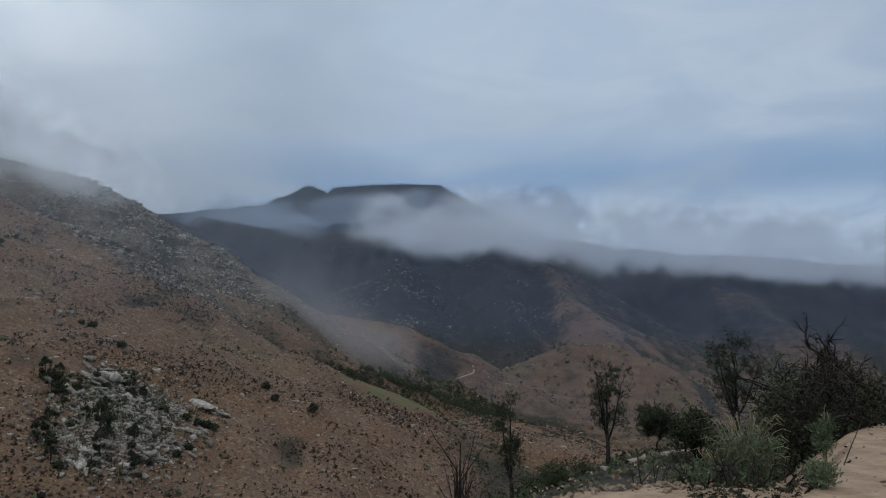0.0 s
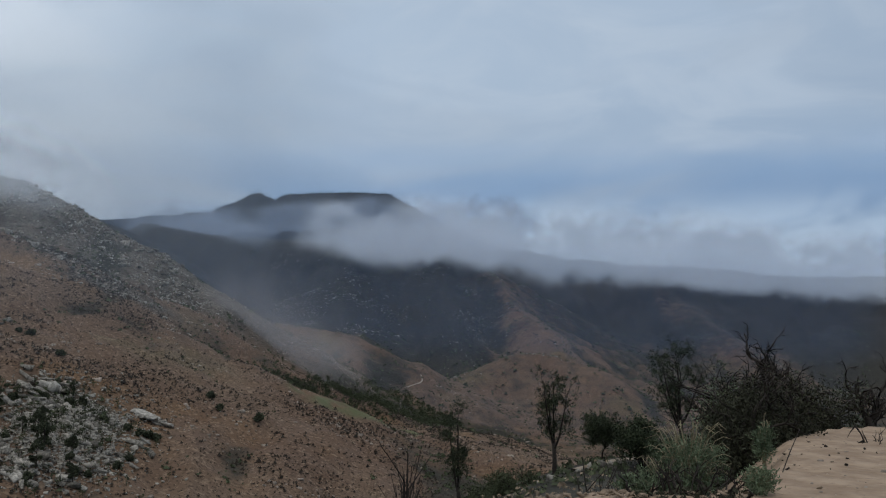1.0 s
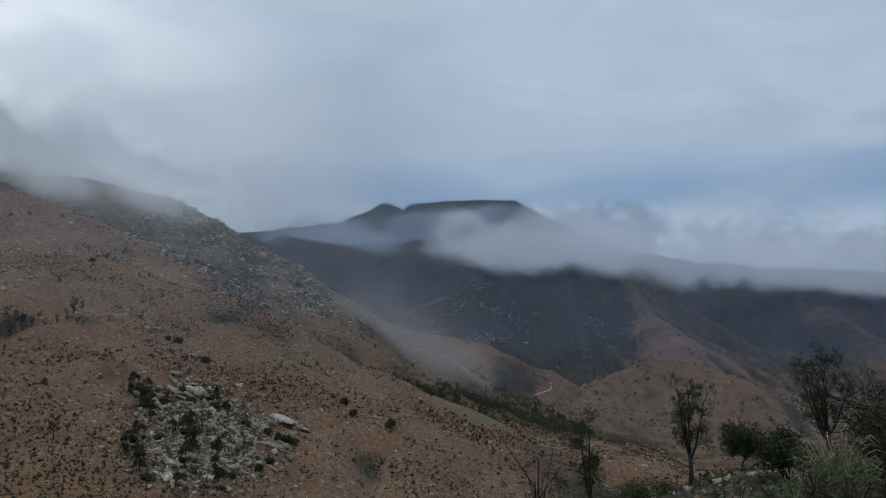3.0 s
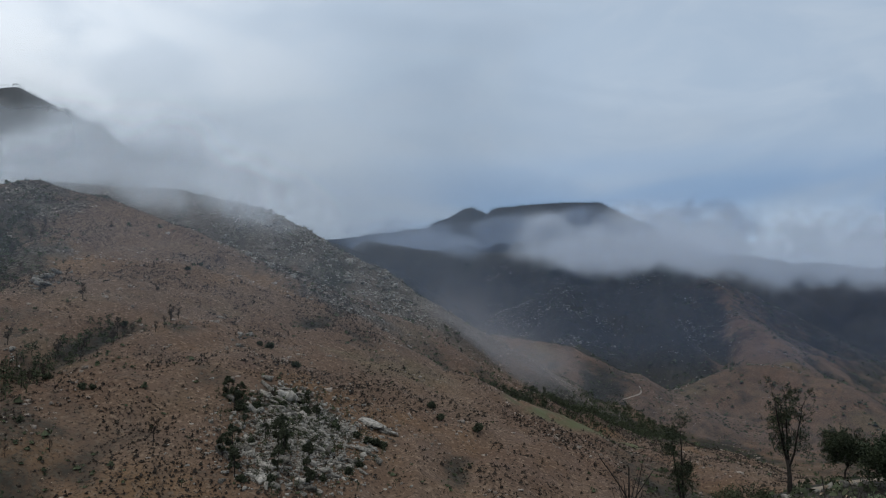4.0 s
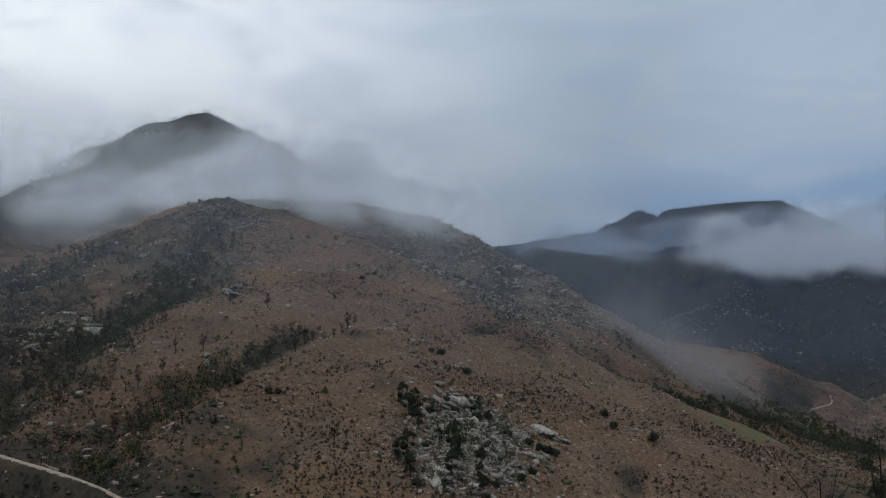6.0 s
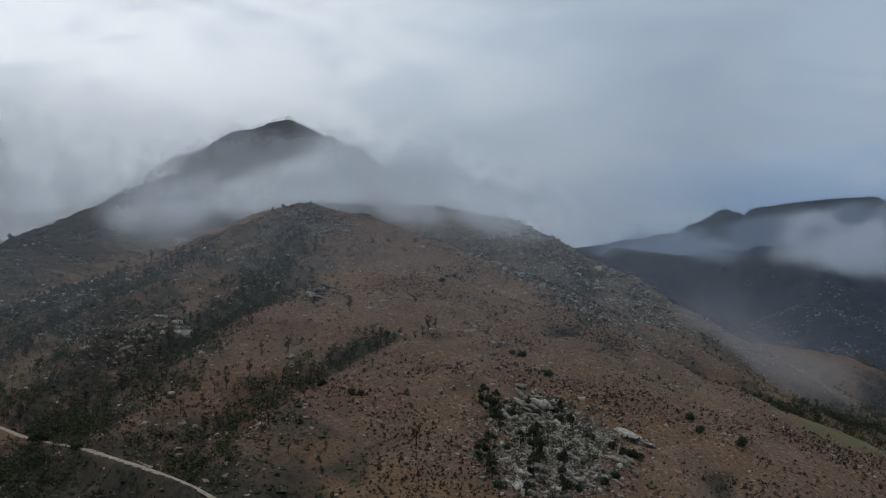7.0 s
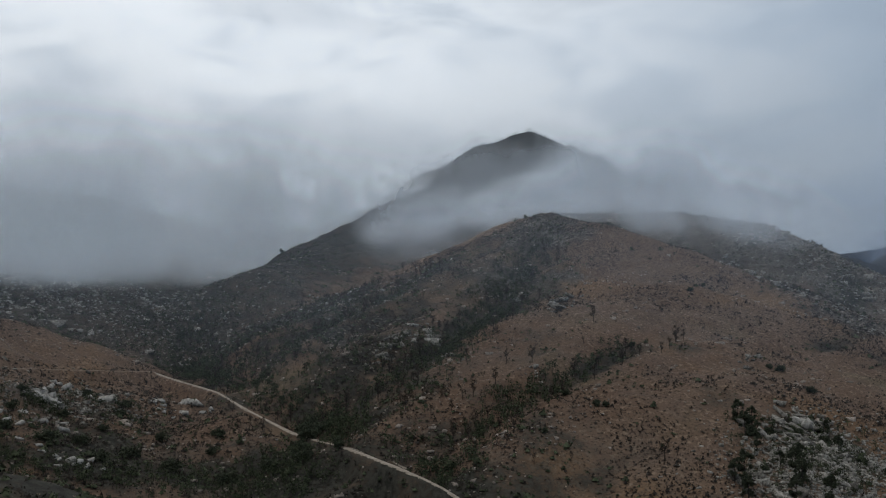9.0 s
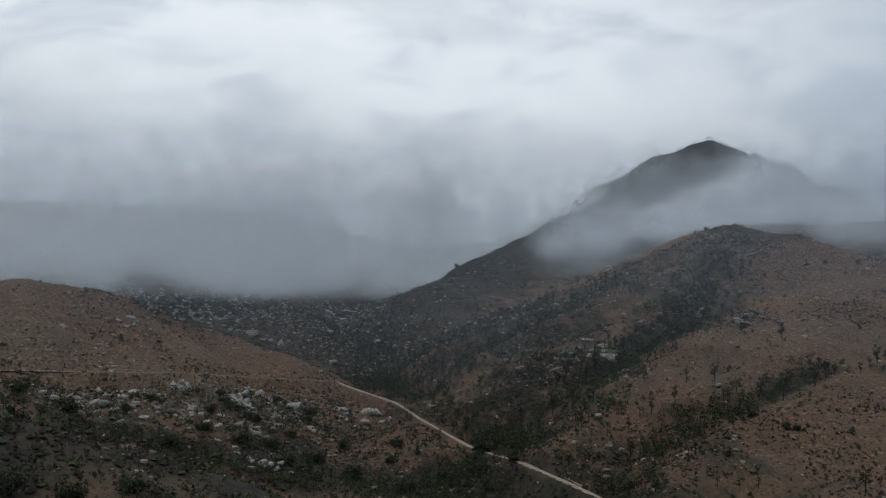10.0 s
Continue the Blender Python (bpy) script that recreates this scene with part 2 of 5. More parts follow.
# shoulder ridge
ridge(0.44, 10, 0.85, 0.62, [(-1032, 1070, 300), (-908, 902, 240), (-841, 784, 194.1), (-767, 641, 140.5), (-703, 530, 97.3), (-677, 463, 79.2), (-662, 412, 61.7), (-619, 368, 14.3), (-546, 333, -20.6)])
# back slope
ridge(0.42, 15, 0.78, 0.7, [(-846, -308, 144.2), (-996, -87, 160.1), (-1042, 128, 168.0), (-1052, 322, 185.8), (-1096, 488, 202.5), (-1126, 650, 184.4), (-1442, 901, 225.5)])
# road hill
ridge(0.4, 10, 0.4, 0.35, [(-423, -154, 41.1), (-487, -51, 39.4), (-516, 63, 39.0), (-524, 81, 42.5), (-529, 110, 39.5), (-526, 142, 28.4), (-516, 192, 16.1), (-505, 218, 6.5), (-491, 235, -6.9), (-472, 251, -13.2), (-439, 270, -28.9), (-383, 289, -51.3), (-327, 294, -64.8), (-268, 297, -76.1)])
# low slope
ridge(0.4, 8, 0.62, 0.1, [(-147, -85, 1.7), (-189, -17, -5.6), (-198, 27, -12.3), (-204, 51, -18.9), (-204, 68, -24.7), (-203, 85, -31.6), (-195, 113, -46.1)])
# valley spur
ridge(0.45, 10, 0.42, 0.3, [(-266, 1067, -13.7), (-173, 1036, -2.0), (-120, 993, -7.0), (-67, 978, -15.4), (-22, 960, -31.8), (28, 930, -61.7)])
# dome
ridge(0.5, 22, 0.46, 0.25, [(51, 999, -89.3), (104, 1075, -64.4), (166, 1108, -46.2), (196, 1113, -45.7), (242, 1093, -59.0), (277, 1064, -81.0), (295, 1008, -112.4)])
# dark mountain
ridge(0.6, 10, 1.3, 0.35, [(-524, 1826, 201.4), (-353, 1867, 174.6), (-103, 1847, 163.6), (44, 1799, 152.9), (180, 1741, 108.7)])
# brown spur: low brush cover paints its sunlit side into the ground colour
ridge(0.52, 6, 0.28, 0.25, [(180, 1741, 108.7), (221, 1534, 28.8), (241, 1328, -19.5), (233, 1198, -47.3)])
# dark spur
ridge(0.55, 10, 1.0, 0.15, [(221, 1534, 28.8), (282, 1453, -21.5), (348, 1335, -85.1), (369, 1246, -123.5)])
# dark mountain b: heavy brush cover also paints the spur's unlit side dark
ridge(0.55, 10, 1.1, 0.5, [(94, 1788, 142.6), (97, 1547, 50.4), (99, 1346, -17.2), (98, 1216, -60), (97, 1100, -95)])
# dark mountain c
ridge(0.5, 10, 1.1, 0.45, [(-103, 1847, 163.6), (-97, 1547, 61.2), (-58, 1279, -11.7), (-29, 1120, -49.2)])
# far ridge
ridge(0.5, 12, 1.5, 0.1, [(236, 2288, 162.5), (328, 2276, 146.4), (474, 2251, 96.1), (595, 2222, 106.1), (745, 2176, 122.2), (1062, 2040, 106.1), (1354, 1734, 97.8), (1638, 1147, 141.6)])
# far spur
ridge(0.5, 10, 0.52, 0.15, [(689, 2173, 97.3), (691, 1877, 8.7), (717, 1705, -46.7), (727, 1537, -102.3), (726, 1426, -138.3)])
# far peaks
ridge(0.55, 12, 1.5, 0.0, [(-1710, 3505, 360), (-1108, 3739, 430), (-866, 3751, 462), (-706, 3734, 452), (-588, 3754, 552.7), (-555, 3759, 485), (-457, 3722, 535.4), (-262, 3741, 548.8), (-33, 3750, 548.8), (80, 3750, 490), (262, 3741, 380), (769, 3619, 260), (1800, 3118, 150)])
# near terrace
ridge(0.36, 4, 0.95, 0.2, [(3, 7, -1.6), (10, 36, -6.3), (13, 52, -8.2), (17, 62, -8.6), (24, 78, -12.2), (29, 92, -17)])
# tree terrace
ridge(0.36, 4, 0.95, 0.2, [(10, 36, -6.3), (9, 48, -9.5), (4, 63, -13.5)])
# right bank
ridge(0.5, 4, 0.8, 0.2, [(10, 10, -1), (25, 28, -3.5), (52, 70, -9), (75, 130, -20)])
# hill behind
ridge(0.4, 10, 0.2, 0.2, [(-260, -230, 50), (-60, -150, 22), (60, -150, 26), (300, -200, 60)])

# depth, width and line of each wooded gully
GULLIES = [
    (7, 16, [(-372, 510, 0), (-360, 469, 0.7), (-338, 414, 1), (-334, 374, 1), (-322, 325, 1), (-318, 285, 1), (-322, 262, 0.9), (-330, 246, 0.6)]),
    (3, 9, [(-190, 418, 0), (-213, 400, 0.6), (-227, 383, 0.6), (-230, 345, 0.7), (-236, 308, 0.65), (-240, 268, 0.7), (-252, 246, 0.5)]),
    (6, 15, [(-520, 520, 0), (-458, 451, 0.9), (-430, 395, 1), (-425, 350, 1), (-428, 310, 1), (-440, 285, 0.6)]),
    (25, 42, [(-150, 590, 0), (-112, 562, 0.85), (-62, 552, 1), (-20, 560, 0.8), (15, 575, 0.5), (45, 600, 0.35), (80, 620, 0.2)]),
    (20, 60, [(-130, 690, 0.3), (-60, 665, 0.95), (0, 685, 1), (30, 740, 0.9), (50, 800, 0.5), (60, 850, 0.2)]),
    (8, 22, [(-640, 400, 0.5), (-595, 345, 1), (-550, 325, 1), (-520, 300, 1), (-480, 285, 1), (-420, 268, 1), (-350, 258, 1), (-300, 245, 0.7)]),
]
# patches of thicker scrub and rubble: place, size, brush, rock
# the one at (-128, 345) also paints the shaded gaps between the granite blocks
PATCHES = [(-190, 235, 80, 0.62, 0.1), (-125, 275, 50, 0.45, 0.1), (-240, 300, 40, 0.5, 0.3), (-270, 350, 40, 0.5, 0.4), (-200, 340, 30, 0.4, 0.3), (-215, 565, 34, 0.5, 0.85), (-190, 556, 30, 0.5, 0.85), (-165, 552, 28, 0.45, 0.85), (-240, 590, 40, 0.5, 0.85), (-150, 565, 24, 0.5, 0.8), (-265, 600, 40, 0.4, 0.7), (-350, 300, 65, 0.8, 0.45), (-300, 262, 42, 0.75, 0.3), (-255, 225, 36, 0.7, 0.2), (-362, 95, 46, 0.5, 0.6), (-352, 130, 40, 0.6, 0.55), (-290, 215, 30, 0.9, 0.2), (-215, 200, 40, 0.6, 0.2), (-330, 150, 40, 0.85, 0.5), (-300, 195, 36, 0.9, 0.3), (-380, 150, 36, 0.5, 0.7), (-405, 345, 100, 0.8, 0.6), (-250, 250, 34, 0.6, 0.2), (-272, 204, 40, 1.2, 0.0), (-190, 30, 60, 0.85, 0.0), (-185, 80, 40, 0.8, 0.0), (-330, 75, 26, 1.1, 0.1), (-322, 105, 24, 1.1, 0.1), (-308, 140, 28, 1.1, 0.1), (-235, 205, 34, 1.0, 0.0), (-215, 232, 30, 0.9, 0.0), (-300, 180, 34, 0.9, 0.1), (-355, 450, 65, 0.75, 0.8), (-400, 520, 60, 0.7, 0.9), (-128, 345, 22, 1.2, 0.6), (-170, 350, 14, 0.7, 0.1), (-200, 260, 30, 0.55, 0.2), (-430, 430, 80, 0.75, 0.6), (-355, 60, 40, 0.6, 0.6), (-215, 400, 20, 0.45, 0.5), (-300, 500, 30, 0.5, 0.5), (-300, 300, 40, 0.55, 0.5), (-500, 380, 90, 0.9, 0.6), (0, 700, 60, 1.5, 0.0), (38, 770, 60, 1.5, 0.0), (-40, 650, 40, 1.3, 0.0), (90, 800, 70, 1.4, 0.0)]
# open bare slopes: place, size
BARE = [(-480, 95, 60), (-435, 95, 50), (-460, 160, 55), (-455, 50, 55), (-480, 10, 60), (-344, 537, 28), (-296, 481, 28), (-266, 416, 28), (-263, 498, 28), (-158, 445, 28)]
# beds of the dirt roads: line with heights, half width
TRACK = [(-459, 238, -10.8), (-431, 242, -15.6), (-395, 243, -20.1), (-365, 241, -27.5), (-341, 239, -31.9), (-318, 235, -35.5), (-299, 232, -36.5), (-281, 228, -36.9), (-267, 226, -37.7), (-254, 223, -38.7), (-234, 220, -40.9), (-219, 219, -43.5), (-211, 220, -45.9), (-202, 224, -50.1), (-186, 222, -56.1)]
CUT = [(-389, 11, -5.4), (-393, 51, -5.9), (-385, 82, -5.9), (-401, 123, -6.1), (-430, 176, -8.4), (-455, 236, -10.7)]
LOOP = [(-278, 227, -38.3), (-269, 229, -39.5), (-260, 229, -42.1), (-248, 230, -41.9), (-243, 234, -43.9)]
ROADS = [(TRACK, 5.0), (CUT, 4.0)]
# level strips of the pull-out: ends and half width
PADS = [((2.4, -30), (2.6, 5.4), 3.0), ((4.0, 4.0), (8.2, 10.9), 2.6), ((7.4, -20), (8.2, 10.0), 2.6)]


def lattice(ix, iy, seed):
    n = (ix * 374761393 + iy * 668265263 + seed * 974634777) & 0x7FFFFFFF
    n = ((n ^ (n >> 13)) * 1274126177) & 0x7FFFFFFF
    return ((n ^ (n >> 16)) & 0xFFFF) / 65535.0


def value_noise(x, y, seed=0):
    fx, fy = np.floor(x), np.floor(y)
    ix, iy = fx.astype(np.int64), fy.astype(np.int64)
    u, v = x - fx, y - fy
    u, v = u * u * (3 - 2 * u), v * v * (3 - 2 * v)
    a, b = lattice(ix, iy, seed), lattice(ix + 1, iy, seed)
    c, d = lattice(ix, iy + 1, seed), lattice(ix + 1, iy + 1, seed)
    return (a + (b - a) * u) * (1 - v) + (c + (d - c) * u) * v


def fbm(x, y, octaves=4, seed=0):
    total, amp, norm = 0.0, 1.0, 0.0
    for k in range(octaves):
        total = total + amp * value_noise(x * 2 ** k + 17.3 * k, y * 2 ** k - 9.1 * k, seed + k)
        norm, amp = norm + amp, amp * 0.5
    return total / norm


def line_distance(x, y, line):
    """The distance from each place to a line of points in the plan, and the height of the line there."""
    best, level = np.full(x.shape, 1e9), np.zeros(x.shape)
    for a, b in zip(line[:-1], line[1:]):
        ex, ey = b[0] - a[0], b[1] - a[1]
        t = np.clip(((x - a[0]) * ex + (y - a[1]) * ey) / (ex * ex + ey * ey), 0, 1)
        d = np.hypot(x - a[0] - t * ex, y - a[1] - t * ey)
        near = d < best
        best = np.where(near, d, best)
        if len(a) > 2:
            level = np.where(near, a[2] + t * (b[2] - a[2]), level)
    return best, level


def ridge_height(x, y, slope, blunt, crest):
    high, away = np.full(x.shape, -1e9), np.zeros(x.shape)
    for a, b in zip(crest[:-1], crest[1:]):
        ex, ey = b[0] - a[0], b[1] - a[1]
        t = np.clip(((x - a[0]) * ex + (y - a[1]) * ey) / (ex * ex + ey * ey), 0, 1)
        d = np.hypot(x - a[0] - t * ex, y - a[1] - t * ey)
        drop = np.sqrt(d * d + blunt * blunt) - blunt
        h = a[2] + t * (b[2] - a[2]) - slope * (0.87 * drop + 28 * (1 - np.exp(-drop / 60)))
        away = np.where(h > high, d, away)
        high = np.maximum(high, h)
    return high, away


def terrain(x, y):
    """Height, brush cover and rock cover of the land at places in the plan."""
    x, y = np.asarray(x, float), np.asarray(y, float)
    r = np.hypot(x, y)
    # the plan is warped a little so that slopes break up into spurs and hollows
    far = np.clip((r - 60) / 300, 0, 1)
    wx = x + far * 26 * (fbm(x / 150, y / 150, 3, 5) - 0.5)
    wy = y + far * 26 * (fbm(x / 150, y / 150, 3, 9) - 0.5)
    z = -98 + np.clip((y - 520) / 180, 0, 1) * (24 * np.clip((70 - x) / 60, 0, 1) - 27 * np.clip((x - 60) / 80, 0, 1)) + 10 * (fbm(x / 300, y / 300, 3, 2) - 0.5)
    away, brush, rock = np.full(x.shape, 60.0), np.full(x.shape, 0.8), np.full(x.shape, 0.1)
    for slope, blunt, b, k, crest in RIDGES:
        h, d = ridge_height(wx, wy, slope, blunt, crest)
        win = h > z
        away = np.where(win, d, away)
        cover = np.clip(0.5 + 0.5 * (h - z + 0.05 * r * (fbm(x / 60, y / 60, 3, 81) - 0.5)) / np.clip(r / 30, 1, 60), 0, 1)
        brush, rock = brush + (b - brush) * cover, rock + (k - rock) * cover
        soft = np.clip(r / 80, 0.3, 9)
        mix = np.clip(0.5 + 0.5 * (h - z) / soft, 0, 1)
        z = z + (h - z) * mix + soft * mix * (1 - mix)
    relief = np.clip(away / 55, 0.12, 1) * np.clip((r - 25) / 250, 0.0, 1)
    folds = 1 - np.abs(2 * fbm(x / 95, y / 95, 4, 21) - 1)
    # spurs and draws run down the slopes: towards the south on the front hills, towards the east on the left ones
    east = np.clip((x + 1.65 * y + 60) / 120 + 0.5, 0, 1)
    east = np.where(y > -60, east, 0)
    bend = 30 * (fbm(x / 90, y / 90, 2, 61) - 0.5)
    draws = east * (1 - np.abs(2 * fbm((x + bend) / 46, y / 230, 3, 63) - 1)) + (1 - east) * (1 - np.abs(2 * fbm(x / 230, (y + bend) / 46, 3, 67) - 1))
    steep = np.clip(r / 700, 1, 2.6)
    z = z + relief * steep * (9 * (folds - 0.72) + 9 * (draws - 0.7) + 3.2 * (fbm(x / 24, y / 24, 3, 31) - 0.5))
    brush = brush + relief * np.clip((0.66 - draws) * 2.0, -0.1, 0.6) * (0.4 + 1.2 * fbm(x / 33, y / 33, 2, 75))
    z = z + np.clip(r / 300, 0.06, 1.5) * 1.6 * (fbm(x / 7.0, y / 7.0, 2, 41) - 0.5)
    for depth, width, line in GULLIES:
        d, much = line_distance(x, y, line)
        cut = much * np.exp(-(d / width) ** 2)
        z, brush = z - depth * cut, np.maximum(brush, much * np.clip(2.1 * fbm(x / 20, y / 20, 3, 71) - 0.35, 0, 1) * np.exp(-(d / (width * 1.5)) ** 2))
    for px, py, size, much, stony in PATCHES:
        near = np.exp(-((x - px) ** 2 + (y - py) ** 2) / size ** 2) * (0.45 + 1.1 * fbm(x / 16, y / 16, 3, 73))
        brush, rock = np.maximum(brush, much * near), np.maximum(rock, stony * near)
    for px, py, size in BARE:
        open_ground = np.exp(-((x - px) ** 2 + (y - py) ** 2) / size ** 2)
        brush = brush * (1 - 0.85 * open_ground) - 0.4 * open_ground
    for line, width in ROADS:
        d, bed = line_distance(x, y, line)
        z = z + (bed - z) * np.exp(-(d / width) ** 4)
    # the flat pull-out under the viewpoint, with its loose edge
    for a, b, radius in PADS:
        d, _ = line_distance(x, y, [a, b])
        level = 0.05 * (fbm(x / 1.3, y / 1.3, 3, 51) - 0.5) - np.maximum(d - radius - 0.35 * (fbm(x / 1.1, y / 1.1, 2, 55) - 0.5), 0) * 0.75
        z, brush, rock = np.maximum(z, level), np.where(level > z, 0, brush), np.where(level > z, 0, rock)
    return z, brush, rock


def grid_mesh(name, verts, faces):
    me = bpy.data.meshes.new(name)
    verts, faces = np.asarray(verts, np.float32), np.asarray(faces, np.int32)
    me.vertices.add(len(verts))
    me.vertices.foreach_set("co", verts.ravel())
    k = faces.shape[1]
    me.loops.add(faces.size)
    me.loops.foreach_set("vertex_index", faces.ravel())
    me.polygons.add(len(faces))
    me.polygons.foreach_set("loop_start", np.arange(0, faces.size, k, dtype=np.int32))
    me.polygons.foreach_set("loop_total", np.full(len(faces), k, np.int32))
    me.update(calc_edges=True)
    return me


def channel(me, name, values):
    me.attributes.new(name, "FLOAT", "POINT").data.foreach_set("value", np.asarray(values, np.float32))


def smooth(me):
    me.polygons.foreach_set("use_smooth", np.ones(len(me.polygons), bool))


def make_ground():
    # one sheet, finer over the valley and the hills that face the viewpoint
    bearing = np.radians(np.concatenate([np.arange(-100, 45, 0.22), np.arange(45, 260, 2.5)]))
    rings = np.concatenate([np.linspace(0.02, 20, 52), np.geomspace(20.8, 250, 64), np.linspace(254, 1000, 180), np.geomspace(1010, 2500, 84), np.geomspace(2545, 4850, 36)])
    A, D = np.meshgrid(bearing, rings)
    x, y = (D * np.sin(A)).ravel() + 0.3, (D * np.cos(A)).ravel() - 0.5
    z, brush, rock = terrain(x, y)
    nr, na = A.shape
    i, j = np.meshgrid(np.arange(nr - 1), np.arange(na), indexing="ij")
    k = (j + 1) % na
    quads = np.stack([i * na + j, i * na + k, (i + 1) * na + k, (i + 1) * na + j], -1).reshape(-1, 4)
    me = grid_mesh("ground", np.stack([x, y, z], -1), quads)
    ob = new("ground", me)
    smooth(me)
    channel(me, "brush", brush)
    channel(me, "rock", rock)
    pad = np.zeros(len(x))
    for a, b, radius in PADS:
        d, _ = line_distance(x, y, [a, b])
        pad = np.maximum(pad, np.clip((radius + 1.3 - d) / 0.8, 0, 1))
    channel(me, "sand", pad)
    d, _ = line_distance(x, y, MEADOW)
    channel(me, "green", np.exp(-(d / 11) ** 4))
    me.materials.append(GROUND)
    tagged(ob, "brown burnt hills with dry grass and scrub round a deep valley", "ground", kind="structure")


MEADOW = [(-46, 481), (-20, 497), (8, 516), (40, 534)]
make_ground()


def ribbon(name, line, width, material, lift, step=3.0):
    """A strip of that width along a line in the plan, laid on the land."""
    pts = []
    for a, b in zip(line[:-1], line[1:]):
        n = max(1, int(math.hypot(b[0] - a[0], b[1] - a[1]) / step))
        pts += [(a[0] + (b[0] - a[0]) * k / n, a[1] + (b[1] - a[1]) * k / n) for k in range(n)]
    p = np.array(pts + [line[-1]], float)
    for _ in range(14):
        p[1:-1] = (p[:-2] + 2 * p[1:-1] + p[2:]) / 4
    way = np.gradient(p, axis=0)
    way /= np.linalg.norm(way, axis=1, keepdims=True)
    side = np.stack([-way[:, 1], way[:, 0]], -1)
    across = np.array([-0.5, -0.3, 0, 0.3, 0.5])
    w = width * (0.85 + 0.3 * value_noise(np.arange(len(p)) / 4.0, np.zeros(len(p)), 3))
    q = p[:, None, :] + side[:, None, :] * (across[None, :] * w[:, None])[:, :, None]
    z = terrain(q[..., 0].ravel(), q[..., 1].ravel())[0].reshape(q.shape[:2])
    mid = z.mean(1, keepdims=True)
    for _ in range(12):
        mid[1:-1] = (mid[:-2] + 2 * mid[1:-1] + mid[2:]) / 4
    z = np.maximum(mid, z * 0.7 + mid * 0.3) + lift
    z[:, 0] -= lift * 2
    z[:, -1] -= lift * 2
    n, m = z.shape
    v = np.concatenate([q, z[..., None]], -1).reshape(-1, 3)
    i, j = np.meshgrid(np.arange(n - 1), np.arange(m - 1), indexing="ij")
    f = np.stack([i * m + j, (i + 1) * m + j, (i + 1) * m + j + 1, i * m + j + 1], -1).reshape(-1, 4)
    me = grid_mesh(name, v, f)
    smooth(me)
    me.materials.append(material)
    return new(name, me)


tagged(ribbon("dirt_road", [q[:2] for q in TRACK], 2.3, ROAD, 0.25), "pale packed dirt road winding along the foot of the hills", "road", kind="structure")
tagged(ribbon("road_cut", [q[:2] for q in CUT], 2.0, EARTH, 0.2), "narrow earth road cut into the brown hillside", "road", kind="structure")
tagged(ribbon("side_track", [q[:2] for q in LOOP], 1.1, ROAD, 0.3), "short pale side track beside the dirt road", "road", kind="structure")

# ---- low cloud ----


def cloud_bank(name, label, path, layers, gap, material, bottom=0.25, top=0.4, ends=0.15, seed=0, bulge=0.0, calm=1.0, ragged=0.0):
    """A bank of vapour along a path of (x, y, foot, head): sheets one behind the other, each with its own billows."""
    thing = new(name)
    path = np.array(path, float)
    run = np.concatenate([[0], np.cumsum(np.hypot(*np.diff(path[:, :2], axis=0).T))])
    for layer in range(layers):
        s = np.linspace(0, run[-1], 120)
        cols = [np.interp(s, run, path[:, k]) for k in range(4)]
        for c in cols:
            for _ in range(4):
                c[1:-1] = (c[:-2] + 2 * c[1:-1] + c[2:]) / 4
        x, y, foot, head = cols
        v = np.linspace(0, 1, 44) ** 1.25
        S, V = np.meshgrid(s, v, indexing="ij")
        shift = gap * (layer - (layers - 1) / 2)
        r = np.hypot(x, y)[:, None]
        size = (head - foot).mean()
        billow = fbm(S / size * 1.2, V * 2, 3, seed + 7 * layer) - 0.5
        push = 1 + (shift + gap * 0.4 * billow + bulge * np.sin(np.pi * V)) / r
        X, Y = x[:, None] * push, y[:, None] * push
        hang = ragged * (fbm(s / size * 3.2, s * 0, 4, seed + 91 + layer) - 0.5) * size
        Z = (foot + hang)[:, None] + (head - foot - hang)[:, None] * V
        e = S / run[-1]
        fade = np.clip(e / ends, 0, 1) * np.clip((1 - e) / ends, 0, 1)
        fade = fade * fade * (3 - 2 * fade)
        up, down = np.clip(V / bottom, 0, 1), np.clip((1 - V) / top, 0, 1)
        dens = fade * up * up * (3 - 2 * up) * down * down * (3 - 2 * down)
        n, m = S.shape
        i, j = np.meshgrid(np.arange(n - 1), np.arange(m - 1), indexing="ij")
        f = np.stack([i * m + j, (i + 1) * m + j, (i + 1) * m + j + 1, i * m + j + 1], -1).reshape(-1, 4)
        # no sheet where there is no vapour
        empty = dens.ravel()[f].max(1) < 0.004
        f = f[~empty]
        me = grid_mesh("vapour", np.stack([X, Y, Z], -1).reshape(-1, 3), f)
        smooth(me)
        channel(me, "vapour_mass", dens.ravel())
        channel(me, "vapour_fray", (1 + (calm - 1) * np.clip(V * 1.6, 0, 1)).ravel())
        me.materials.append(material)
        ob = new("vapour", me)
        ob.parent = thing
    return tagged(thing, label, "cloud")


CLOUD_DENSE = cloud_material("dense_cloud", 130, 2.2, 0.08, 0.9, 0.13, 0.5, (0.74, 0.81, 0.90, 1))
CLOUD_HEAVY = cloud_material("heavy_cloud", 110, 1.6, 0.02, 0.95, 0.13, 1.0, (0.91, 0.965, 1.0, 1))
CLOUD_TORN = cloud_material("torn_mist", 300, 2.6, 0.25, 1.1, 0.24, 0.6, (0.46, 0.54, 0.66, 1))
CLOUD_THIN = cloud_material("thin_mist", 90, 1.6, 0.05, 1.1, 0.24, 0.8, (0.37, 0.365, 0.385, 1))
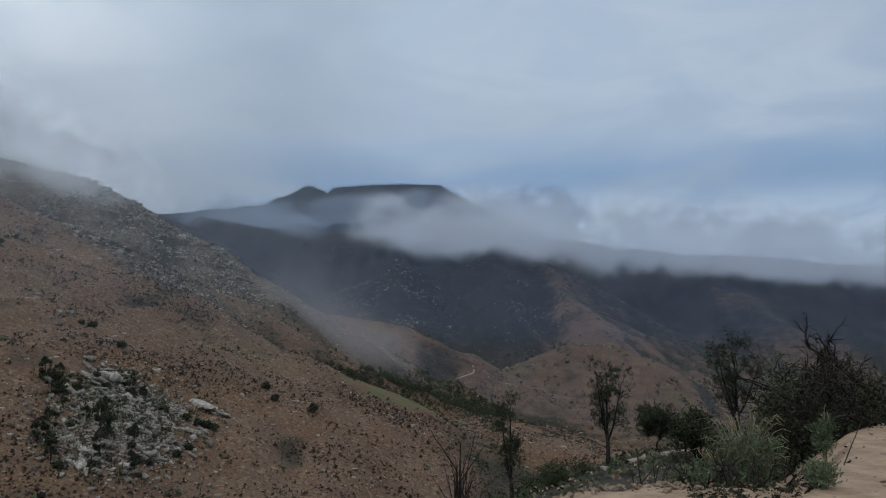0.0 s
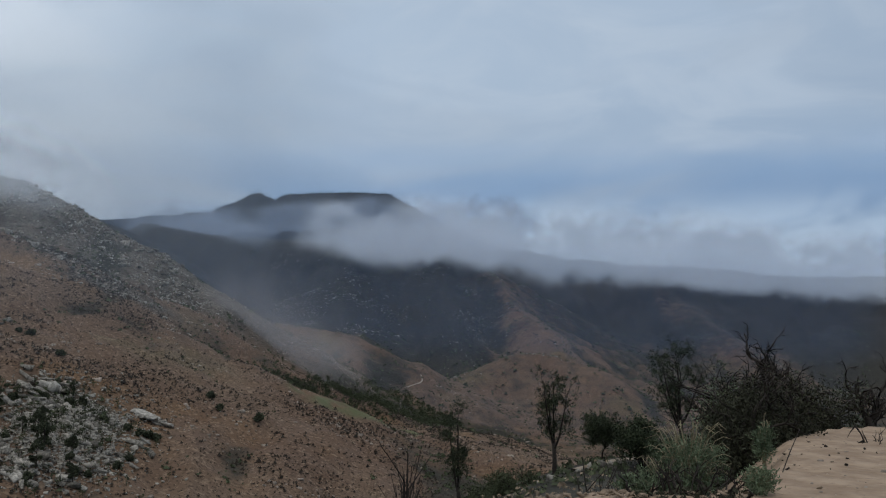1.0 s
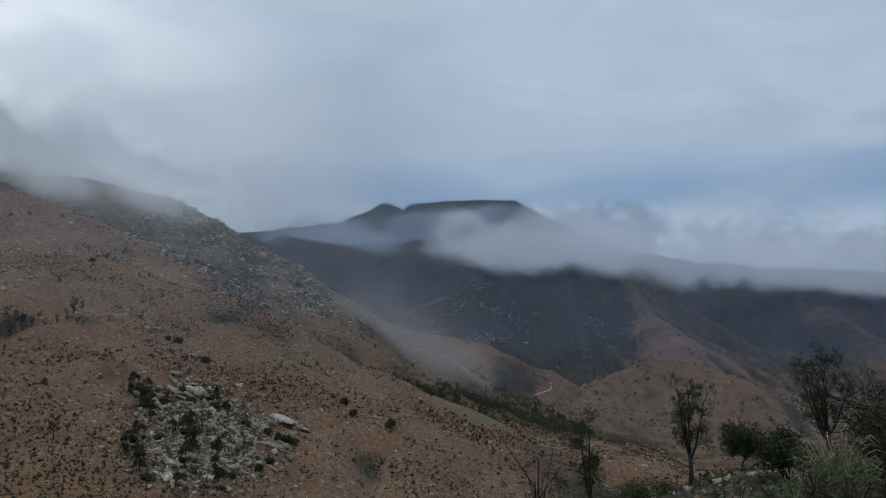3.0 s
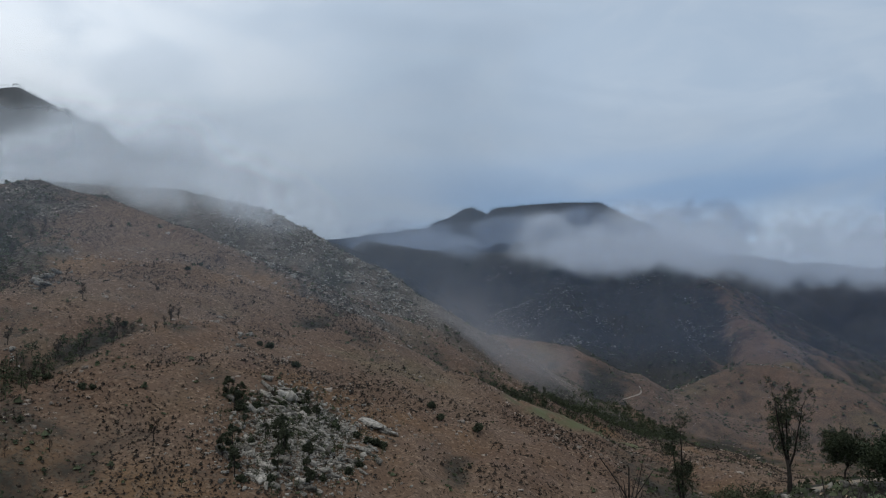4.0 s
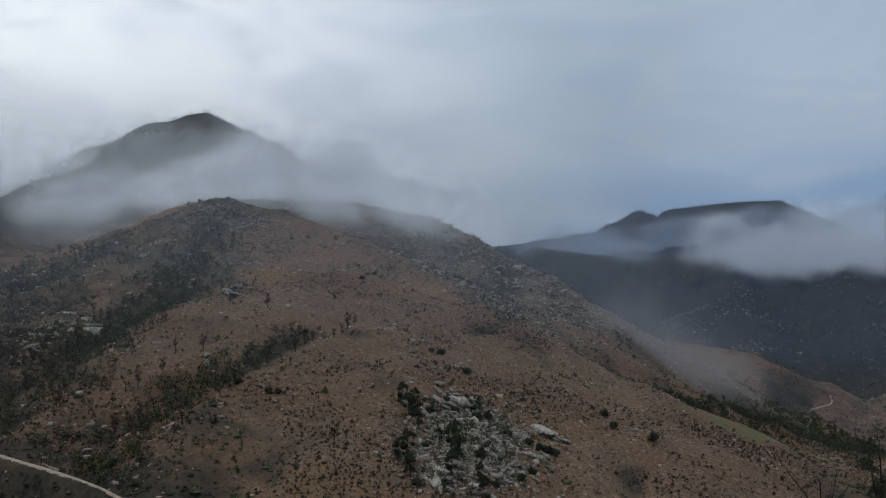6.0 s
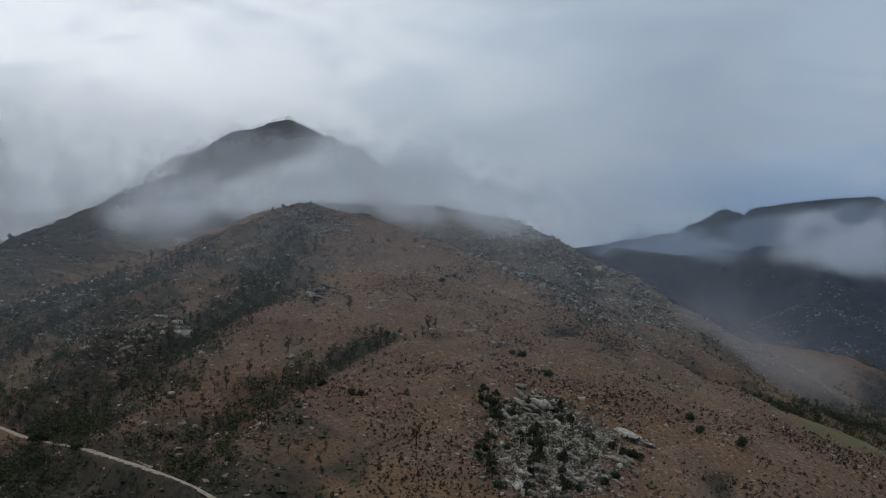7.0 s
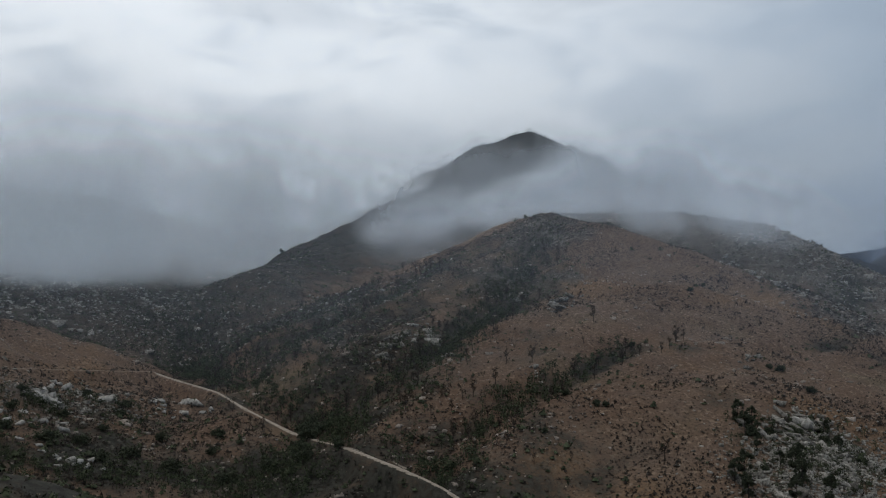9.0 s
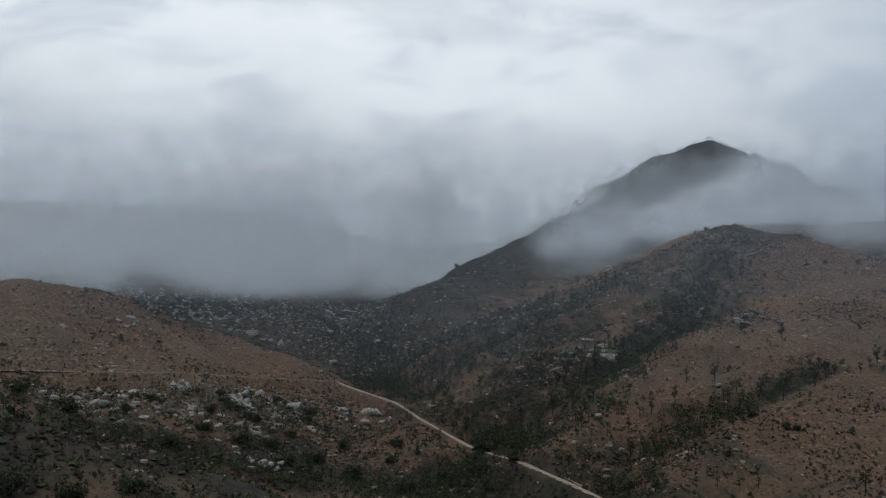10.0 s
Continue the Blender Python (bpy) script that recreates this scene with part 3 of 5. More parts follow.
CLOUD_GREY = cloud_material("grey_cloud", 80, 2.2, 0.03, 1.0, 0.13, 1.0, (0.87, 0.94, 1.0, 1))
CLOUD_RIDGE = cloud_material("ridge_fog", 65, 2.4, 0.02, 1.0, 0.13, 1.0, (0.82, 0.885, 0.95, 1))
CLOUD_VEIL = cloud_material("mist_veil", 60, 2.2, 0.02, 1.0, 0.24, 1.0, (0.74, 0.79, 0.84, 1))
CLOUD_WISP = cloud_material("gully_wisp", 40, 2.2, 0.10, 1.1, 0.24, 0.9, (0.55, 0.57, 0.59, 1))
# haze colours: the blue-grey tint of distance is painted into these thin sheets
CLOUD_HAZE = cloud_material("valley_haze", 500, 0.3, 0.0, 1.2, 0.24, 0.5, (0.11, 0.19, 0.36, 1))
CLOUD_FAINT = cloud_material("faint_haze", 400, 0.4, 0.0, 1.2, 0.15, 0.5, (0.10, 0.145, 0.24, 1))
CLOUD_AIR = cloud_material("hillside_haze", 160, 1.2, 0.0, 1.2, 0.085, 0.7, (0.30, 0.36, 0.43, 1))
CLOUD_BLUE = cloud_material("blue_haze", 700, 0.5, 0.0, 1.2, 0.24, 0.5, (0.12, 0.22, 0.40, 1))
cloud_bank("valley_cloud_bank", "long grey cloud bank lying along the far mountains", [(-264, 1669, 126, 263), (-147, 1684, 108, 288), (-29, 1690, 87, 294), (116, 1656, 83, 294), (222, 1685, 67, 289), (313, 1773, 55, 306), (484, 1941, 54, 333), (684, 1986, 57, 334), (840, 1979, 32, 319), (942, 1932, 20, 281), (1082, 1800, -2, 274), (1318, 1570, -13, 253)], 11, 4, CLOUD_DENSE, 0.28, 0.8, 0.1, 11, 40, 0.9, 0.22)
cloud_bank("peak_mist", "torn mist drifting across the distant dark peaks", [(-1074, 3120, 244, 442), (-798, 3202, 232, 430), (-516, 3259, 232, 489), (-230, 3292, 232, 536), (0, 3300, 232, 572), (288, 3287, 232, 572), (686, 3228, 232, 548)], 4, 6, CLOUD_TORN, 0.2, 0.6, 0.15, 23, 40)
# sheet that lays the blue of distance over the far peaks
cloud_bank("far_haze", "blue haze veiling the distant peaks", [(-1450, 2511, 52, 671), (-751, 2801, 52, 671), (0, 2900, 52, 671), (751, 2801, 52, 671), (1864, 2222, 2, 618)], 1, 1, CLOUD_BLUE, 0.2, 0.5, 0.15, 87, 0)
cloud_bank("rising_mist", "column of thin mist rising out of the valley beside the hill", [(-176, 683, -4, 48), (-154, 688, -27, 66), (-130, 693, -48, 76), (-102, 693, -64, 74), (-74, 686, -70, 64), (-42, 679, -71, 45), (-15, 670, -68, 13), (11, 660, -65, -22)], 3, 5, CLOUD_THIN, 0.4, 0.7, 0.42, 37, 14, 1.0)
cloud_bank("ridge_cloud", "soft cloud spilling over the ridge behind the brown hill", [(-616, 470, 69, 156), (-580, 514, 75, 167), (-537, 545, 79, 173), (-492, 573, 82, 178), (-442, 603, 87, 192), (-414, 619, 88, 206), (-371, 640, 78, 212), (-328, 661, 67, 207), (-282, 679, 62, 190), (-248, 686, 65, 168), (-220, 694, 61, 140), (-187, 700, 46, 108)], 9, 1.6, CLOUD_RIDGE, 0.62, 0.75, 0.2, 43, 12, 0.8, 0.0)
cloud_bank("peak_cloud", "cloud wrapped round the shoulders of the high peak", [(-629, 616, 114, 178), (-614, 658, 121, 189), (-594, 696, 123, 203), (-575, 731, 123, 226), (-551, 749, 123, 256), (-521, 771, 118, 289), (-460, 802, 104, 287), (-404, 827, 94, 262), (-345, 842, 84, 219), (-298, 849, 76, 169)], 9, 2, CLOUD_GREY, 0.5, 0.7, 0.25, 53, 20, 0.8, 0.0)
cloud_bank("slope_cloud", "heavy grey cloud sitting on the rocky slopes", [(-544, -131, 11, 136), (-597, -60, 16, 170), (-640, 17, 23, 203), (-675, 84, 30, 227), (-685, 143, 30, 241), (-689, 208, 31, 258), (-686, 279, 34, 270), (-673, 353, 38, 279), (-691, 422, 42, 289), (-801, 565, 55, 331), (-871, 704, 79, 347), (-915, 822, 121, 355), (-955, 940, 176, 353), (-982, 1026, 215, 349)], 15, 2, CLOUD_HEAVY, 0.26, 0.9, 0.05, 61, 10, 0.8, 0.0)
cloud_bank("peak_veil", "thin veil of mist blowing across the high peak", [(-644, 508, 68, 166), (-625, 576, 99, 210), (-602, 628, 119, 241), (-578, 677, 126, 274), (-541, 706, 126, 282), (-503, 734, 127, 270), (-463, 760, 123, 233)], 2, 5, CLOUD_VEIL, 0.3, 0.6, 0.3, 77, 10)
# two tinted sheets paint aerial haze over the mountains and valley
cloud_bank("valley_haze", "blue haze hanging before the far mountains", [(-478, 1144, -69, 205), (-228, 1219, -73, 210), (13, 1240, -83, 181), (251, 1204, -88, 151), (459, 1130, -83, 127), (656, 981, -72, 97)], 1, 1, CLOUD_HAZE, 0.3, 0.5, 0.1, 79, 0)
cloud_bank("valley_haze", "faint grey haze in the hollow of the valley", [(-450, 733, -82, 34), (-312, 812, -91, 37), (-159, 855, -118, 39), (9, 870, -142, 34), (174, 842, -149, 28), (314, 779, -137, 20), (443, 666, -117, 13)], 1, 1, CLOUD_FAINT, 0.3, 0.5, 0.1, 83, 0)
# three faint sheets paint the paling of the upper slopes with distance
for line, seed in (([(-394, -69, -70, 190), (-400, 17, -70, 190), (-386, 104, -70, 190), (-355, 185, -70, 190), (-306, 257, -70, 190), (-244, 317, -70, 190), (-169, 363, -70, 190), (-87, 391, -70, 190), (0, 400, -70, 190)], 131), ([(-473, -83, -70, 230), (-480, 19, -70, 230), (-465, 120, -70, 230), (-429, 216, -70, 230), (-373, 302, -70, 230), (-300, 374, -70, 230), (-214, 430, -70, 230), (-118, 465, -70, 230), (-17, 480, -70, 230)], 137), ([(-556, -98, -70, 260), (-565, 18, -70, 260), (-549, 134, -70, 260), (-509, 244, -70, 260), (-448, 344, -70, 260), (-368, 429, -70, 260), (-272, 495, -70, 260), (-164, 541, -70, 260), (-49, 563, -70, 260)], 139)):
    cloud_bank("hillside_haze", "faint grey haze before the upper slopes", line, 1, 1, CLOUD_AIR, 0.5, 0.4, 0.06, seed, 0)
cloud_bank("saddle_mist", "ragged mist lying in the gap under the distant peaks", [(-502, 1413, 101, 234), (-446, 1443, 104, 234), (-376, 1473, 106, 234), (-303, 1500, 108, 218), (-226, 1513, 98, 190), (-146, 1523, 99, 160)], 4, 4, CLOUD_TORN, 0.5, 0.5, 0.35, 97, 20)
cloud_bank("gully_mist", "small scrap of mist caught in a wooded gully", [(-598, 485, 58, 137), (-565, 500, 57, 135), (-540, 513, 56, 130), (-515, 524, 58, 123), (-482, 535, 62, 121), (-456, 544, 69, 119)], 3, 6, CLOUD_WISP, 0.5, 0.5, 0.5, 71, 5)

# ---- helpers for things ----


def level(x, y):
    return float(terrain(np.array([x], float), np.array([y], float))[0][0])


def part(name, mesh, material, parent, label=""):
    mesh.materials.clear()
    mesh.materials.append(material)
    ob = new(name, mesh)
    ob.parent = parent
    return tagged(ob, label)


class Soup:
    """Triangles gathered for one mesh."""

    def __init__(self):
        self.v, self.f, self.count = [], [], 0

    def add(self, v, f):
        self.v.append(np.asarray(v, float))
        self.f.append(np.asarray(f, int) + self.count)
        self.count += len(v)

    def tube(self, path, radii, sides=5):
        path, radii = np.asarray(path, float), np.asarray(radii, float)
        way = np.gradient(path, axis=0)
        way /= np.linalg.norm(way, axis=1, keepdims=True) + 1e-9
        ref = np.where(np.abs(way[:, 2:3]) > 0.9, [[1.0, 0, 0]], [[0, 0, 1.0]])
        a = np.cross(way, ref)
        a /= np.linalg.norm(a, axis=1, keepdims=True) + 1e-9
        b = np.cross(way, a)
        t = np.arange(sides) * 2 * math.pi / sides
        ring = path[:, None] + radii[:, None, None] * (a[:, None] * np.cos(t)[None, :, None] + b[:, None] * np.sin(t)[None, :, None])
        n = len(path)
        f = []
        for i in range(n - 1):
            for j in range(sides):
                p, q = i * sides + j, i * sides + (j + 1) % sides
                f += [(p, q, q + sides), (p, q + sides, p + sides)]
        tip = n * sides
        f += [((n - 1) * sides + j, (n - 1) * sides + (j + 1) % sides, tip) for j in range(sides)]
        self.add(np.concatenate([ring.reshape(-1, 3), path[-1:] + way[-1:] * radii[-1]]), f)

    def blades(self, places, size, width, rng, per=6, lift=0.3, spread=0.15):
        """Small leaf or needle blades round each place."""
        places = np.repeat(np.asarray(places, float), per, 0)
        n = len(places)
        if not n:
            return
        way = rng.normal(size=(n, 3)) + [0, 0, lift]
        way /= np.linalg.norm(way, axis=1, keepdims=True)
        side = np.cross(way, rng.normal(size=(n, 3)))
        side /= np.linalg.norm(side, axis=1, keepdims=True)
        base = places + rng.normal(size=(n, 3)) * spread
        length = size * rng.uniform(0.6, 1.3, (n, 1))
        w = width * rng.uniform(0.7, 1.3, (n, 1))
        bend = np.cross(way, side) * length * 0.15
        v = np.stack([base - side * w * 0.3, base + way * length * 0.5 + side * w + bend, base + way * length, base + way * length * 0.5 - side * w + bend], 1).reshape(-1, 3)
        k = np.arange(n)[:, None] * 4
        self.add(v, np.concatenate([k + [0, 1, 2], k + [0, 2, 3]]))

    def fit(self, height, wide, *more):
        """Scales what is gathered, and more points, to a height and a half width."""
        v = np.concatenate(self.v)
        k = np.array([1, 1, 0]) * wide / max(1e-6, np.percentile(np.hypot(v[:, 0], v[:, 1]), 97)) + np.array([0, 0, 1]) * height / max(v[:, 2].max(), height * 0.3)
        self.v = [a * k for a in self.v]
        return [np.asarray(m) * k for m in more]

    def mesh(self, name, rounded=False):
        me = grid_mesh(name, np.concatenate(self.v), np.concatenate(self.f))
        if rounded:
            smooth(me)
        return me


def ico():
    g = (1 + 5 ** 0.5) / 2
    v = np.array([(-1, g, 0), (1, g, 0), (-1, -g, 0), (1, -g, 0), (0, -1, g), (0, 1, g), (0, -1, -g), (0, 1, -g), (g, 0, -1), (g, 0, 1), (-g, 0, -1), (-g, 0, 1)], float)
    bm = bmesh.new()
    for p in v / np.linalg.norm(v[0]):
        bm.verts.new(p)
    bmesh.ops.convex_hull(bm, input=bm.verts)
    bm.verts.index_update()
    pts = np.array([q.co for q in bm.verts])
    tri = np.array([[q.index for q in f.verts] for f in bm.faces])
    bm.free()
    return pts, tri


ICO_V, ICO_F = ico()
OCTA_V = np.array([(1, 0, 0), (-1, 0, 0), (0, 1, 0), (0, -1, 0), (0, 0, 1), (0, 0, -0.6)], float)
OCTA_F = np.array([(0, 2, 4), (2, 1, 4), (1, 3, 4), (3, 0, 4)])


def finer(v, f):
    """Splits every triangle into four, on the unit ball."""
    v, out, seen = list(map(tuple, v)), [], {}

    def middle(a, b):
        key = (min(a, b), max(a, b))
        if key not in seen:
            m = (np.array(v[a]) + np.array(v[b])) / 2
            seen[key] = len(v)
            v.append(tuple(m / np.linalg.norm(m)))
        return seen[key]

    for a, b, c in f:
        ab, bc, ca = middle(a, b), middle(b, c), middle(c, a)
        out += [(a, ab, ca), (b, bc, ab), (c, ca, bc), (ab, bc, ca)]
    return np.array(v), np.array(out)


BALL_V, BALL_F = finer(ICO_V, ICO_F)


def scatter(name, templates, x, y, size, tall, rng, material, label, category, sink=0.15, z=None):
    """Many copies of a few shapes on the land, in one mesh."""
    if z is None:
        z = terrain(x, y)[0]
    pick = rng.integers(0, len(templates), len(x))
    turn = rng.uniform(0, 2 * math.pi, len(x))
    vs, fs, count = [], [], 0
    for k, (tv, tf) in enumerate(templates):
        s = pick == k
        n = int(s.sum())
        if not n:
            continue
        c, d = np.cos(turn[s])[:, None], np.sin(turn[s])[:, None]
        w, h = size[s][:, None], (size[s] * tall[s])[:, None]
        vx = (tv[None, :, 0] * c - tv[None, :, 1] * d) * w + x[s][:, None]
        vy = (tv[None, :, 0] * d + tv[None, :, 1] * c) * w + y[s][:, None]
        vz = (tv[None, :, 2] - sink) * h + z[s][:, None]
        vs.append(np.stack([vx, vy, vz], -1).reshape(-1, 3))
        fs.append((tf[None] + (np.arange(n) * len(tv))[:, None, None] + count).reshape(-1, 3))
        count += n * len(tv)
    me = grid_mesh(name, np.concatenate(vs), np.concatenate(fs))
    me.materials.append(material)
    return tagged(new(name, me), label, category, kind="stuff")


def tuft_template(rng, leaves, lobes=3):
    """A shrub of many small upright leaf clumps."""
    v, f = [], []
    centre = rng.normal(size=(lobes, 3)) * [0.45, 0.45, 0.12] + [0, 0, 0.45]
    for k in range(leaves):
        c = centre[k % lobes]
        way = rng.normal(size=3)
        way /= np.linalg.norm(way)
        way[2] = abs(way[2]) * 0.9
        p = c + way * rng.uniform(0.25, 0.55)
        side = np.cross(way, rng.normal(size=3))
        side /= np.linalg.norm(side)
        up = np.cross(side, way) + [0, 0, 0.5]
        s = rng.uniform(0.18, 0.36)
        n = len(v)
        v += [p - side * s, p + side * s, p + up * s * 1.2]
        f.append((n, n + 1, n + 2))
    return np.array(v), np.array(f)


def lump_template(rng, rough=0.25, flat=0.8, core=ICO_V, tri=ICO_F):
    v = core * (1 + rough * rng.normal(size=(len(core), 1)))
    return v * [1, 1, flat] + [0, 0, 0.45 * flat], tri


def shrub_template(rng, leaves, small=False):
    """A dark core with loose leaf clumps standing off it."""
    a, b = lump_template(rng, 0.22, 0.75, *((OCTA_V, OCTA_F) if small else (ICO_V, ICO_F)))
    c, d = tuft_template(rng, leaves)
    return np.concatenate([a * 0.72, c]), np.concatenate([b, d + len(a)])


def stone_template(rng):
    core = ICO_V * rng.uniform(0.6, 1.25, (12, 1))
    v = core * [1, rng.uniform(0.5, 0.9), rng.uniform(0.4, 0.8)]
    for _ in range(3):
        n = rng.normal(size=3)
        n /= np.linalg.norm(n)
        over = np.maximum(v @ n - 0.55, 0)
        v = v - over[:, None] * n
    return v, ICO_F


def crag_template(rng):
    """A granite block: the hull of a few corners of a split slab."""
    pts = rng.uniform(-1, 1, (11, 3)) * [1, rng.uniform(0.55, 0.85), rng.uniform(0.4, 0.8)]
    pts = np.concatenate([pts, np.sign(pts[:5]) * [0.8, 0.5, 0.45]])
    bm = bmesh.new()
    for q in pts:
        bm.verts.new(q)
    hull = bmesh.ops.convex_hull(bm, input=bm.verts)
    bmesh.ops.delete(bm, geom=[e for e in hull["geom_interior"] if isinstance(e, bmesh.types.BMVert)], context="VERTS")
    bmesh.ops.triangulate(bm, faces=bm.faces)
    bm.verts.index_update()
    v, f = np.array([q.co for q in bm.verts]), np.array([[q.index for q in face.verts] for face in bm.faces])
    bm.free()
    return v, f


def branch(soup, start, way, length, radius, depth, rng, tips, droop=0.0, fork=3, wander=0.22, bare=0):
    steps = 5
    p, d = np.array(start, float), np.array(way, float)
    d /= np.linalg.norm(d)
    pts = [p.copy()]
    for k in range(steps):
        d = d + rng.normal(size=3) * wander * 0.5 + [0, 0, -droop]
        d /= np.linalg.norm(d)
        p = p + d * length / steps
        pts.append(p.copy())
    soup.tube(pts, np.linspace(radius, radius * 0.45, steps + 1), 5 if radius > 0.03 else 3)
    if depth == 0:
        tips += [pts[3], pts[4], pts[5]]
        return
    for k in range(fork):
        i = rng.integers(2, steps + 1)
        side = rng.normal(size=3)
        side -= d * (side @ d)
        side /= np.linalg.norm(side)
        branch(soup, pts[i], d * rng.uniform(0.5, 1.0) + side * rng.uniform(0.5, 1.0), length * rng.uniform(0.4, 0.65), radius * 0.5, depth - 1, rng, tips, droop, fork, wander, bare)


# ---- hillside cover ----
rng = np.random.default_rng(4)


def land(n, near, far, left, right):
    """Places spread evenly over a sector of the land."""
    r = np.sqrt(rng.uniform(near * near, far * far, n))
    a = np.radians(rng.uniform(left, right, n))
    x, y = r * np.sin(a), r * np.cos(a)
    z, brush, rock = terrain(x, y)
    keep = (z > -92) | (r > 600)
    off = np.minimum(line_distance(x, y, TRACK)[0], line_distance(x, y, CUT)[0] + 1)
    keep &= off > 3.5
    keep &= line_distance(x, y, MEADOW)[0] > rng.uniform(4, 22, n)
    return x[keep], y[keep], z[keep], brush[keep], rock[keep]


def keep_some(chance, *arrays):
    k = rng.uniform(size=len(chance)) < chance
    return [a[k] for a in arrays]


# dry brush, thick on the burnt brown slopes
x, y, z, brush, rock = land(260000, 150, 720, -92, 17)
patch = fbm(x / 38, y / 38, 4, 77)
x, y, z = keep_some(np.clip((patch - 0.36) * 2.6 + 0.35 * np.clip(brush - 0.3, 0, 1), 0.05, 0.9) * np.clip(1 + 1.4 * brush, 0.25, 1), x, y, z)
shapes = [shrub_template(rng, 3, True) for _ in range(6)]
scatter("dry_brush", shapes, x, y, rng.lognormal(-0.62, 0.40, len(x)), rng.uniform(0.8, 1.4, len(x)), rng, BRUSH, "low dry brown brush spread over the burnt slopes", "brush", 0.1, z)
# pale dry grass between the brush
x, y, z, brush, rock = land(150000, 150, 800, -92, 17)
patch = fbm(x / 50, y / 50, 4, 107)
x, y, z = keep_some(np.clip((patch - 0.35) * 1.6, 0.05, 0.7) * np.clip(1.1 - brush, 0, 1), x, y, z)
shapes = [tuft_template(rng, 5, 2) for _ in range(6)]
scatter("dry_grass", shapes, x, y, rng.lognormal(-0.5, 0.35, len(x)), rng.uniform(0.5, 0.9, len(x)), rng, GRASS, "tufts of pale dry grass between the brush", "grass", 0.15, z)
# evergreen scrub in the gullies and on the shaded flanks
x, y, z, brush, rock = land(85000, 150, 1000, -92, 17)
patch = fbm(x / 30, y / 30, 4, 87)
x, y, z = keep_some(np.clip((brush - 0.2 + 0.9 * (patch - 0.5)) * 0.9, 0.012, 0.8), x, y, z)
shapes = [shrub_template(rng, 13, True) for _ in range(6)]
scatter("evergreen_scrub", shapes, x, y, rng.lognormal(0.05, 0.38, len(x)), rng.uniform(0.7, 1.25, len(x)), rng, SCRUB, "dark evergreen scrub filling the gullies and rocky flanks", "scrub", 0.1, z)
# loose stones
x, y, z, brush, rock = land(90000, 150, 950, -92, 17)
patch = fbm(x / 26, y / 26, 4, 97)
x, y, z = keep_some(np.clip((patch - 0.47) * 2.4 + (rock - 0.3) * 0.75, 0.012, 0.8) * np.clip((760 - np.hypot(x, y)) / 200, 0.3, 1), x, y, z)
shapes = [crag_template(rng) for _ in range(8)]
scatter("hillside_stones", shapes, x, y, rng.lognormal(-0.5, 0.5, len(x)) , np.full(len(x), 1.0), rng, PALE_STONE, "pale granite stones lying in the dry grass", "stones", 0.1, z)
# low growth on the terraces under the pull-out
x, y, z, brush, rock = land(16000, 24, 150, -4, 34)
patch = fbm(x / 9, y / 9, 3, 127)
bx, by, bz = keep_some(np.clip((patch - 0.3) * 1.6, 0.05, 0.8), x, y, z)
scatter("terrace_brush", [shrub_template(rng, 9, True) for _ in range(6)], bx, by, rng.lognormal(-1.35, 0.45, len(bx)), rng.uniform(0.7, 1.3, len(bx)), rng, SCRUB, "small dark shrubs and weeds on the terraces below the pull-out", "brush", 0.1, bz)
gx, gy, gz = keep_some(np.clip((0.75 - patch) * 1.2, 0.05, 0.7), x, y, z)
scatter("terrace_grass", [tuft_template(rng, 7, 2) for _ in range(6)], gx, gy, rng.lognormal(-1.5, 0.4, len(gx)), rng.uniform(0.7, 1.2, len(gx)), rng, GRASS, "dry pale grass tufts on the terraces below the pull-out", "grass", 0.15, gz)
# scrub and crags on the far mountains
x, y, z, brush, rock = land(20000, 1000, 2000, -10, 30)
x, y, z, rock = keep_some(np.clip(brush, 0.1, 0.8), x, y, z, rock)
scatter("far_scrub", [shrub_template(rng, 4, True) for _ in range(5)], x, y, rng.lognormal(0.75, 0.4, len(x)), rng.uniform(0.7, 1.2, len(x)), rng, SCRUB, "dark scrub covering the far mountains", "scrub", 0.1, z)
x, y, z, brush, rock = land(52000, 1000, 1800, -8, 12)
patch = fbm(x / 70, y / 70, 5, 117)
x, y, z = keep_some(np.clip((patch - 0.5) * 3.0 + (rock - 0.45) * 0.6, 0.02, 0.7), x, y, z)
scatter("far_crags", [crag_template(rng) for _ in range(6)], x, y, rng.lognormal(-0.15, 0.5, len(x)), np.ones(len(x)), rng, ROCK, "pale crags breaking out of the dark mountain", "rocks", 0.1, z)

# ---- rocks and single plants on the hills ----


def crag_meshes(count, seed, material):
    r = np.random.default_rng(seed)
    out = []
    for _ in range(count):
        v, f = crag_template(r)
        out.append(grid_mesh("rock", v, f))
        out[-1].materials.append(material)
    return out


CRAGS = crag_meshes(10, 8, ROCK) + crag_meshes(8, 14, LIGHT_ROCK)
CLODS = crag_meshes(5, 9, CLOD)
PALE_CRAGS = crag_meshes(6, 15, PALE_ROCK)


